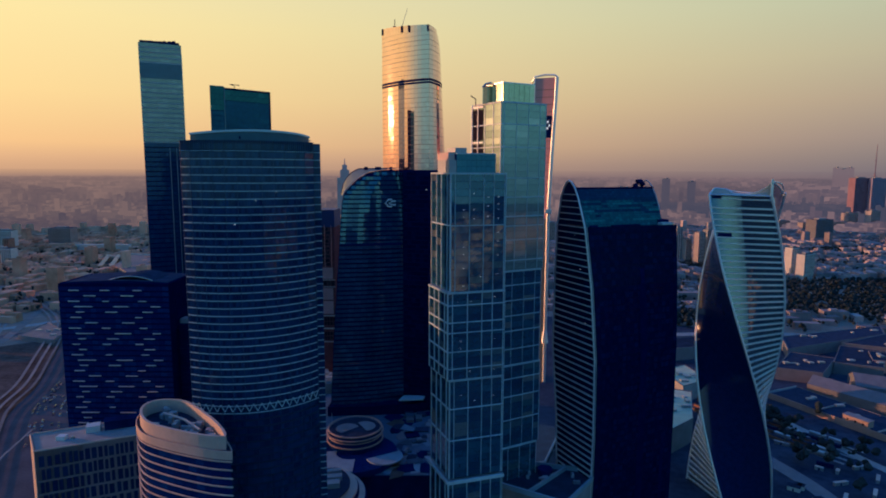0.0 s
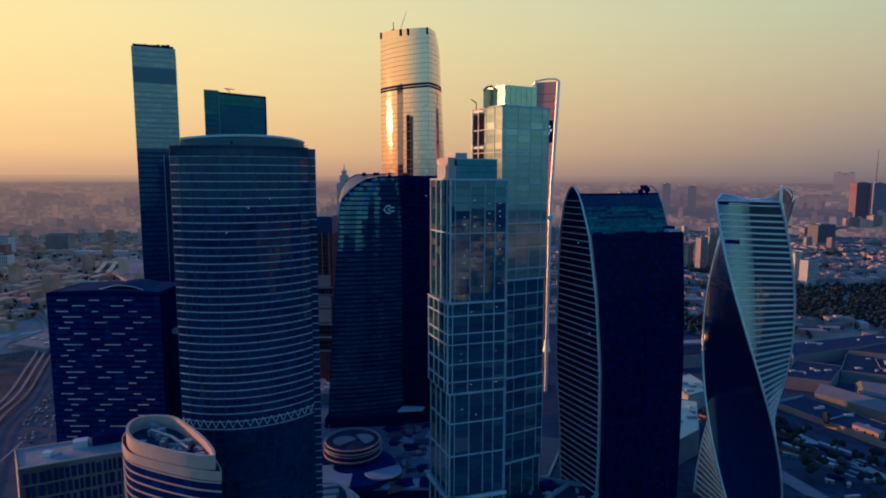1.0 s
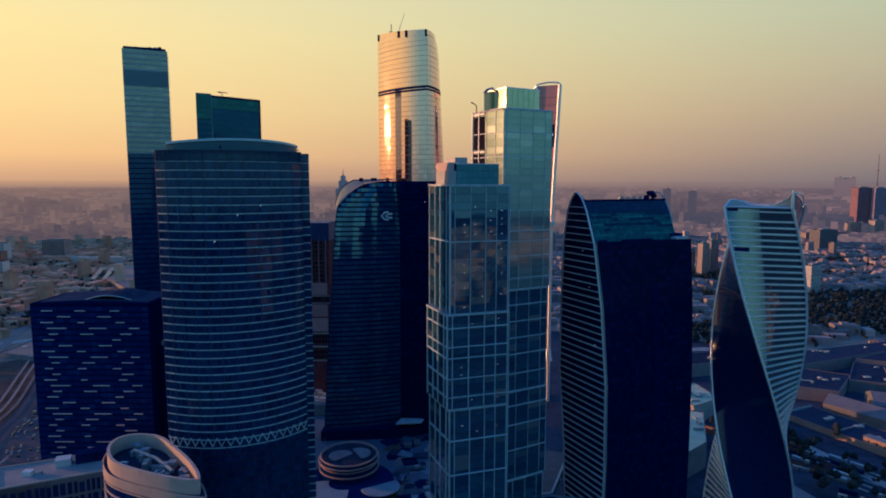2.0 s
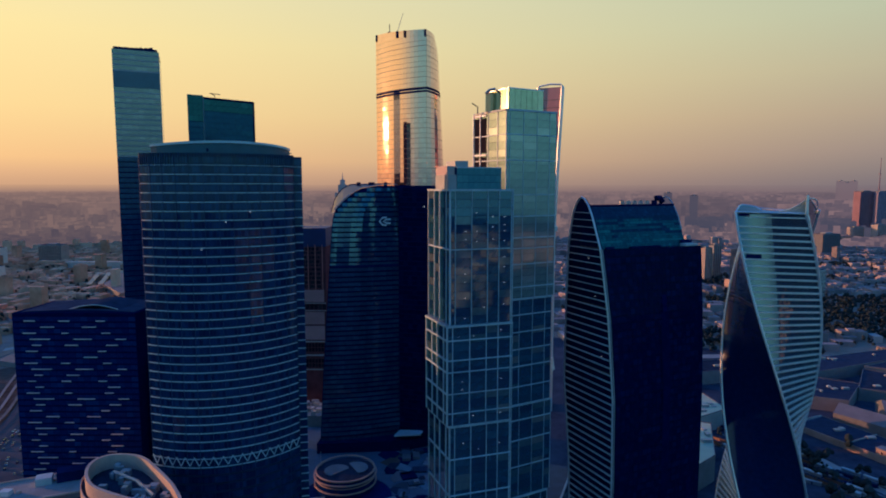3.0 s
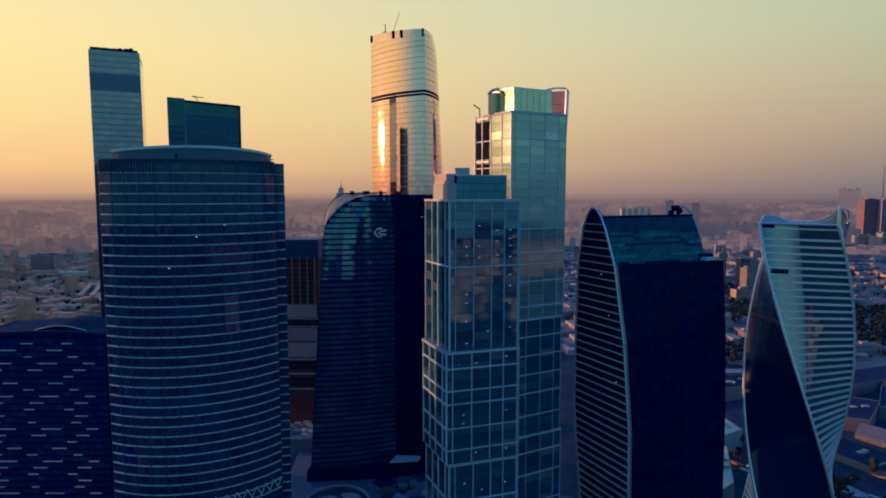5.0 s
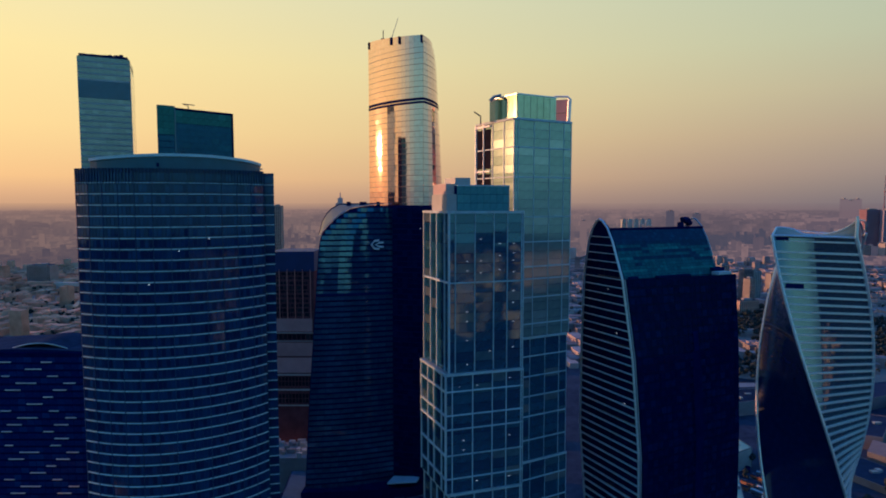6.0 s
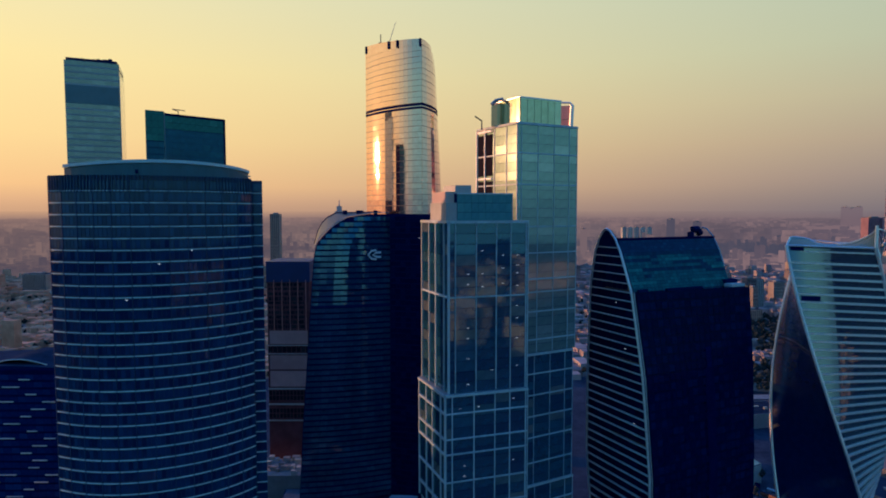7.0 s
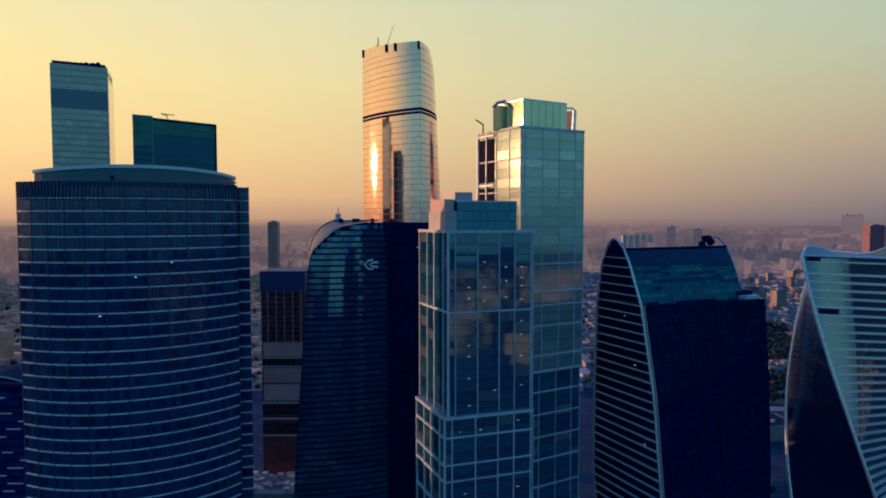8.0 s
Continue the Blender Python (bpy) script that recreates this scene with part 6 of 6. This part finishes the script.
def fabric(name, label, r0, r1, count, low, high, footprint, tall=0.1, material=None, sector=(-42, 42)):
    """Uncounted housing blocks, one mesh, each block an island of its own with a parapet set in."""
    g = Geo()
    made = 0
    while made < count:
        a = radians(rng.uniform(*sector))
        r = math.sqrt(rng.uniform(r0 * r0, r1 * r1))
        x, y = r * math.sin(a), r * math.cos(a)
        if near_towers(x, y) or park(x, y):
            continue
        made += 1
        z0, k = 0.0, 1.0
        if r > 2700:
            near_r = drawn_in(r)
            z0, k = rise(near_r)
            x, y = x * near_r / r, y * near_r / r
        turn = 0.5 * noise.noise(Vector((x / 700, y / 700, 3))) + rng.choice((0, math.pi / 2))
        u, v = Vector((math.cos(turn), math.sin(turn), 0)), Vector((-math.sin(turn), math.cos(turn), 0))
        w, d = rng.uniform(*footprint), rng.uniform(12, 20)
        h = rng.uniform(low, high)
        if rng.random() < tall:
            w, h = rng.uniform(18, 26), rng.uniform(35, 60) * (1.0 if r < 2850 else 1.45)
        w, d, h = w * k, d * k, h * k
        g.box(Vector((x, y, z0 - 2)), u * w, v * d, (0, 0, h + 2))
        if rng.random() < 0.4:
            g.box(Vector((x, y, z0 + h)) + u * w * 0.3 + v * d * 0.2, u * w * 0.3, v * d * 0.5, (0, 0, 3 * k))
    return whole(name, g, material or M["far"], label, "housing", "stuff")


def park(x, y):
    """Wooded ground."""
    if 560 < x < 1250 and 1000 < y < 1330:
        return True
    return noise.noise(Vector((x / 420, y / 300, 0.7))) > 0.33 and x > 0


fabric("housing_blocks", "low housing blocks and works, warm brown with painted haze", 1000, 2200, 1000, 7, 17, (16, 48), 0.03, None, (-42, -4))
fabric("housing_blocks", "greyish pale low housing blocks among trees", 1000, 2200, 1300, 7, 17, (16, 48), 0.0, M["grey_home"], (-4, 42))
fabric("housing_blocks", "housing blocks far across the city, browned by painted haze", 2200, 2850, 1050, 8, 20, (18, 60), 0.03, None, (-42, -4))
fabric("housing_blocks", "hazy grey housing blocks far across the city", 2200, 2850, 1250, 8, 20, (18, 60), 0.03, M["grey_home"], (-4, 42))
# these two rings glow in the painted haze colour
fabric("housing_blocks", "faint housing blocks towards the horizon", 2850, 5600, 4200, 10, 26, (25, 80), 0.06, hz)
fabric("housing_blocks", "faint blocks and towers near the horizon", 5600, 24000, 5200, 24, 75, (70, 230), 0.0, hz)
# out of view: blocks added only for the glass to mirror
fabric("housing_blocks", "unseen tall pinkish housing slabs added to be mirrored in the tower glass", 620, 1700, 24, 40, 85, (40, 95), 0.0, M["home"], (104, 141))
fabric("housing_blocks", "unseen low housing blocks added for reflections in the towers", 800, 2300, 800, 8, 34, (20, 60), 0.10, M["grey_home"], (60, 150))
fabric("housing_blocks", "unseen low housing blocks added for reflections in the towers", 330, 1900, 900, 8, 34, (20, 60), 0.10, M["grey_home"], (245, 300))


def clump(g, x, y, z, s):
    """One uneven leaf clump: a jittered little hull."""
    n = len(g.v)
    for dz, k, rr in ((-0.7, 4, 0.55), (0.0, 6, 1.0), (0.7, 4, 0.6)):
        for i in range(k):
            a = 2 * math.pi * (i + 0.5 * (dz > 0)) / k
            q = rr * rng.uniform(0.65, 1.25) * s
            g.v.append(Vector((x + q * math.cos(a), y + q * math.sin(a), z + dz * s * rng.uniform(0.7, 1.2))))
    g.v.append(Vector((x, y, z + s * 1.1)))
    for i in range(6):
        j, k = (i + 1) % 6, (i * 4 // 6) % 4
        k2 = ((i + 1) * 4 // 6) % 4
        g.f.append((n + 4 + i, n + 4 + j, n + 10 + k))
        if k2 != k:
            g.f.append((n + 4 + j, n + 10 + k2, n + 10 + k))
        g.f.append((n + 4 + j, n + 4 + i, n + k))
        if k2 != k:
            g.f.append((n + 4 + j, n + k, n + k2))
    for k in range(4):
        g.f.append((n + 10 + k, n + 10 + (k + 1) % 4, n + 14))


def woods(name, label, count, where):
    g = Geo()
    made = 0
    while made < count:
        x, y = where()
        if x is None:
            continue
        made += 1
        h = rng.uniform(6, 13)
        s = rng.uniform(2.2, 4.6)
        for i in range(3):
            clump(g, x + rng.uniform(-3, 3), y + rng.uniform(-3, 3), h + rng.uniform(-3, 2), s * rng.uniform(0.6, 1.1))
    return whole(name, g, M["leaf"], label, "trees", "stuff")


def in_park():
    a, r = radians(rng.uniform(2, 42)), rng.uniform(1000, 2300)
    x, y = r * math.sin(a), r * math.cos(a)
    return (x, y) if park(x, y) and not near_towers(x, y) else (None, None)


def street_trees():
    a, r = radians(rng.uniform(-40, 42)), rng.uniform(1000, 2600)
    x, y = r * math.sin(a), r * math.cos(a)
    return (None, None) if near_towers(x, y) else (x, y)


def yard_trees():
    f = rng.random()
    x, y = 300 + 62 * f + rng.gauss(0, 24), 640 - 230 * f + rng.gauss(0, 14)
    return (x, y)


woods("woodland", "dark dense woodland park", 2600, in_park)
woods("street_trees", "dark tree clumps between the houses", 2200, street_trees)
woods("yard_trees", "dark trees beside the depot yards", 75, yard_trees)


def apartment(x0, x1, y, h, label, material="home", depth=18, turn=0.0, floors=True):
    """A housing tower: wall, roof, plant room, window strips."""
    mid = (x0 + x1) / 2
    r = math.hypot(mid, y)
    near_r = drawn_in(r)
    z0, k = rise(near_r)
    q = near_r / r
    w, depth, h = (x1 - x0) * k, depth * k, h * k
    x0, y = mid * q - w / 2, y * q
    t = thing("apartment_tower", (mid * q, y, z0), label, "apartment block", "apartment towers")
    c, s = math.cos(turn), math.sin(turn)
    a, b = (x0, y), (x0 + w * c, y + w * s)
    e, f = (b[0] - depth * s, b[1] + depth * c), (a[0] - depth * s, a[1] + depth * c)
    part("wall", Geo().prism([a, b, e, f], z0 - 2, z0 + h), M[material], t)
    ctr = lerp(a, e, 0.5)
    roof = part("roof", Geo().prism([lerp(p, ctr, 0.08) for p in (a, b, e, f)], z0 + h, z0 + h + 0.5), M["roof"], t)
    part("plant_room", Geo().prism([lerp(p, ctr, 0.55) for p in (a, b, e, f)], z0 + h + 0.4, z0 + h + 4), M["concrete"], roof)
    n = max(3, int(w / 5)) if material != "hz" else 0
    for i in range(n):
        part("window_strip", post(a, b, (i + 0.5) / n, z0 + 3, z0 + h - 2, 2.0 * k, 0.06), M["window"], t)
    if floors:
        for i in range(1, int(h / 9)):
            part("floor_band", bar(a, b, z0 + 9 * i, 0.9, 0.3), M[material], t)


# sun and shade are put into the walls: pinkish lit, grey shaded
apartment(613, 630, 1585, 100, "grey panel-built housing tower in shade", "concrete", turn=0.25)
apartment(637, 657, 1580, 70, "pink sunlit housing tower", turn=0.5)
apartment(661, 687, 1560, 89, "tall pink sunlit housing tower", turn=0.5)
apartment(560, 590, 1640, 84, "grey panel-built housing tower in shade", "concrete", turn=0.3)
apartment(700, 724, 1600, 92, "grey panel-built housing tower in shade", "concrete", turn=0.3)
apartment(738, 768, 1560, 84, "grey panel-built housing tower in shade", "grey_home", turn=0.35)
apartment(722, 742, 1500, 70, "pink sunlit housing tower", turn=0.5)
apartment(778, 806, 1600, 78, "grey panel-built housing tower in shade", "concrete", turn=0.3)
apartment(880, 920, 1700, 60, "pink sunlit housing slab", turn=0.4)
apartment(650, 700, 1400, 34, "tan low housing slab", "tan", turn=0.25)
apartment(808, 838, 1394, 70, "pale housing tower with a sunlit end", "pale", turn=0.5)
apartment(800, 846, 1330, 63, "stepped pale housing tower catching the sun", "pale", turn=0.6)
apartment(1287, 1370, 2090, 82, "broad dark office slab", "stone", 40, turn=0.35, floors=False)
apartment(2370, 2462, 3514, 214, "dark red far tower in haze", "far_red", 60, floors=False)
apartment(2468, 2552, 3514, 212, "dark blue-grey far tower in haze", "far_blue", 60, floors=False)
# towers given hz glow in the painted haze colour too
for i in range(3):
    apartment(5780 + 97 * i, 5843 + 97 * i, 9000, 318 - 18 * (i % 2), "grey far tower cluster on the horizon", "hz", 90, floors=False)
apartment(1520, 1740, 2560, 34, "long pink sunlit hall", "home", 30, turn=0.2, floors=False)
apartment(1440, 1500, 2600, 38, "pink sunlit housing slab", "home", 30, turn=0.3)
apartment(1930, 2010, 2900, 52, "pink sunlit housing slab", "home", 30, turn=0.4)
apartment(2080, 2150, 2950, 60, "pink sunlit housing slab", "home", 30, turn=0.4)
apartment(-1255, -1185, 1920, 60, "grey office slab in haze", "home", 40)
apartment(-1330, -1280, 1790, 64, "pale housing tower in haze", "pale", 30)
apartment(-1240, -1225, 1700, 50, "dull red housing tower in haze", "orange_brick", 26)
apartment(-1195, -1120, 1560, 40, "pale long housing slab in haze", "pale", 26)
for i in range(5):
    apartment(1500 + 56 * i, 1536 + 56 * i, 5200 + 10 * i, 118, "one of a row of pale far towers", "pale", 24, turn=0.2)
for x, y, h in ((-250, 3300, 150), (800, 3600, 150), (1150, 3500, 120), (310, 2100, 74), (350, 2080, 70), (-205, 1500, 62), (-235, 1350, 80)):
    apartment(x, x + 34, y, h, "lone hazy tower above the roofs", "hz" if y > 2700 else "home", 28, floors=y < 2700)

apartment(1625, 1670, 4500, 196, "tall pinkish far tower in haze", "hz", 40, floors=False)
apartment(1815, 1860, 4500, 176, "pinkish far tower in haze", "hz", 40, floors=False)


def far_landmarks():
    t = thing("radio_mast", (2053, 2912, 60), "thin reddish radio mast in the haze", "mast")
    part("mast", Geo().tube([(2053, 2912, 55), (2053, 2912, 377)], 3.4, 6, 0.3), M["far_red"], t)
    for z in (150, 230, 300):
        part("platform", Geo().tube([(2053, 2912, z), (2053, 2912, z + 4)], 5.0, 8), M["far_red"], t)
    t = thing("stepped_tower", (-451, 2800, 0), "hazy stepped far tower with a spire", "skyscraper")
    for w, z0, z1 in ((60, 0, 214), (36, 214, 250), (20, 250, 272)):
        part("tier", Geo().block(-451 - w / 2, -451 + w / 2, 2800 - w / 2, 2800 + w / 2, z0, z1), M["far_tower"], t)
    part("spire", Geo().tube([(-451, 2800, 271), (-451, 2800, 303)], 4.0, 6, 0.15), M["far_tower"], t)


far_landmarks()
apartment(-474, -448, 1790, 240, "lone hazy far tower behind the round tower", "tan", 26)
apartment(-470, -330, 1900, 34, "long pale hall roof in the haze", "pale", 60, floors=False)
apartment(-330, -250, 1500, 30, "low tan works hall", "tan", 50, floors=False)
apartment(-300, -210, 1250, 26, "low grey works hall", "concrete", 50, floors=False)


def left_city():
    t = thing("railway_station", (-950, 1600, 0), "long pale station roofs in the haze", "station")
    part("long_roof", Geo().box((-1110, 1823, 0), (160, 0, 0), (0, 16, 0), (0, 0, 20)), M["pale"], t)
    for dx in (0, 27):
        part("platform_roof", Geo().box((-832 + dx, 1446, 12), (11, 0, 0), (-86, 200, 0), (0, 0, 3)), M["crown_sheet"], t)
        for k in range(4):
            part("post", Geo().tube([(-827 + dx - 21 * k, 1450 + 48 * k, 0), (-827 + dx - 21 * k, 1450 + 48 * k, 12.5)], 0.8, 5), M["steel"], t)
    part("hall", Geo().prism([(-788, 1440), (-690, 1325), (-560, 1330), (-640, 1600), (-850, 1630)], 0, 16), M["stone"], t)
    part("hall_edge", Geo().strip([(-640, 1602), (-850, 1632)], 15, 19, 5), M["pale"], t, "pale roof edge")
    for i, o in enumerate((0, 9, 18, 27)):
        road("rail_track", [(p[0] - 95 - o, p[1] + 20) for p in ring_road[8:]], 3.2, 0.5, "pair of pale rails on grey ballast", "concrete")
    for o in (-10, 0, 10):
        road("rail_track", [(p[0] + o * 0.9, p[1] + o * 0.3) for p in ring_road], 3.0, 3.0, "pale railway track bed on a low viaduct", "track_bed")
    road("road_far", curve([(-560, 640), (-636, 849), (-688, 985), (-776, 1198), (-900, 1460)]), 12, 0.6, "pale grey road through the railway land", "track_bed")
    road("wall_ramp", [(-352, 430), (-366, 480), (-376, 530)], 2.0, 7.0, "low dark retaining wall beside the motorway", "stone")
    shed("flat pale-roofed depot beside the tracks", [(-612, 852), (-545, 826), (-556, 872), (-616, 926)], 6, "stone")
    road("road_slip", curve([(-760, 800), (-640, 880), (-600, 960), (-640, 1080), (-760, 1230)]), 14, 0.4, "grey slip road")
    road("road_link", curve([(-900, 820), (-700, 905), (-600, 1000), (-500, 1180)]), 16, 0.42, "grey elevated link road", "concrete")
    road("road_yard", curve([(322, 650), (336, 588), (358, 508), (376, 440), (380, 330)]), 9, 0.4, "pale grey road beside the sheds", "concrete")
    road("road_yard", curve([(272, 560), (282, 500), (296, 440), (300, 340)]), 15, 0.4, "worn grey yard road", "stone")
    road("road_cross", curve([(330, 900), (520, 905), (800, 860), (1000, 800)]), 18, 0.4, "grey cross street", "concrete")


left_city()


def parked_car(colour):
    t = thing("car", (0, 0, 0), "", "car", "cars on the motorway")
    part("body", Geo().prism([(-2.2, -0.9), (2.2, -0.9), (2.2, 0.9), (-2.2, 0.9)], 0.35, 0.95), M[colour], t)
    g = Geo()
    g.sheet([[(-1.5, -0.85, 0.95), (1.1, -0.85, 0.95), (1.1, 0.85, 0.95), (-1.5, 0.85, 0.95)], [(-1.0, -0.7, 1.5), (0.5, -0.7, 1.5), (0.5, 0.7, 1.5), (-1.0, 0.7, 1.5)]], True)
    g.f.append((4, 5, 6, 7))
    part("cabin", g, M["window"], t)
    for x in (-1.4, 1.4):
        for y in (-0.95, 0.75):
            w = part("wheel", Geo().tube([(x, y, 0.34), (x, y + 0.2, 0.34)], 0.34, 8), M["dark"], t)
            part("rim", Geo().tube([(x, y - 0.01, 0.34), (x, y + 0.21, 0.34)], 0.2, 6), M["steel"], w)
    return t


def cars():
    kinds = []
    for colour, label in (("white", "white car on the dark asphalt"), ("steel", "silver car on the dark asphalt"), ("dark", "black car on the dark asphalt"), ("red", "red car on the dark asphalt")):
        c = parked_car(colour)
        tagged(c, label)
        kinds.append(c)
    n = 0
    for i in range(190):
        f = rng.uniform(0.05, 0.98)
        k = min(len(ring_road) - 2, int(4 + f * 28))
        p, q = ring_road[k], ring_road[k + 1]
        d = Vector((q[0] - p[0], q[1] - p[1])).normalized()
        side = rng.choice((34, 38, 44, 52, 58, 64, 70, 78, 86))
        at_ = Vector(lerp(p, q, rng.random())) + Vector((d.y, -d.x)) * side
        m = Matrix.Translation((at_.x, at_.y, 0.36)) @ Matrix.Rotation(math.atan2(d.y, d.x), 4, "Z")
        src = kinds[rng.choice((0, 0, 1, 1, 2, 3))]
        if n < 4:
            kinds[n].matrix_basis = m
        else:
            copy_thing(src, m)
        n += 1


cars()


def wagons():
    """Freight wagons in rows on the yard tracks."""
    kinds = []
    for colour, roof, label in (("orange_brick", "roof", "dull red freight wagon standing on a yard track"), ("steel", "snow", "grey freight wagon with a pale roof on a yard track"), ("dark", "roof", "dark tank-sided freight wagon on a yard track")):
        t = thing("freight_wagon", (0, 0, 0), label, "wagon", "wagons in the yard")
        part("body", Geo().block(-7, 7, -1.5, 1.5, 1.1, 3.7), M[colour], t)
        part("roof", Geo().sheet([[(x, 1.6 * math.sin(a), 3.6 + 0.8 * math.cos(a)) for a in (-1.57, -0.9, 0, 0.9, 1.57)] for x in (-7.1, 7.1)]), M[roof], t)
        part("frame", Geo().block(-7.4, 7.4, -0.9, 0.9, 0.7, 1.1), M["dark"], t)
        for x in (-4.8, 4.8):
            b = part("bogie", Geo().block(x - 1.4, x + 1.4, -1.2, 1.2, 0.3, 0.75), M["dark"], t)
            for dx in (-0.9, 0.9):
                part("axle_wheel", Geo().tube([(x + dx, -1.0, 0.45), (x + dx, 1.0, 0.45)], 0.45, 8), M["steel"], b)
        kinds.append(t)
    d = Vector((0.57, -0.822))
    n = 0
    pick = random.Random(19)
    for k in range(5):
        for i in range(8):
            if pick.random() < 0.2:
                continue
            p = Vector((258 + 8 * k, 596 + 5 * k)) + d * 16.5 * i
            m = Matrix.Translation((p.x, p.y, 0.3)) @ Matrix.Rotation(math.atan2(d.y, d.x), 4, "Z")
            if n < 3:
                kinds[n].matrix_basis = m
            else:
                copy_thing(pick.choice(kinds), m)
            n += 1
        a = Vector((258 + 8 * k, 596 + 5 * k)) - d * 12
        b = a + d * 150
        road("rail_track", [tuple(a + Vector((-0.822, -0.57)) * 1.3), tuple(b + Vector((-0.822, -0.57)) * 1.3)][::-1], 2.6, 0.3, "rails on grey ballast in the yard", "concrete")


wagons()
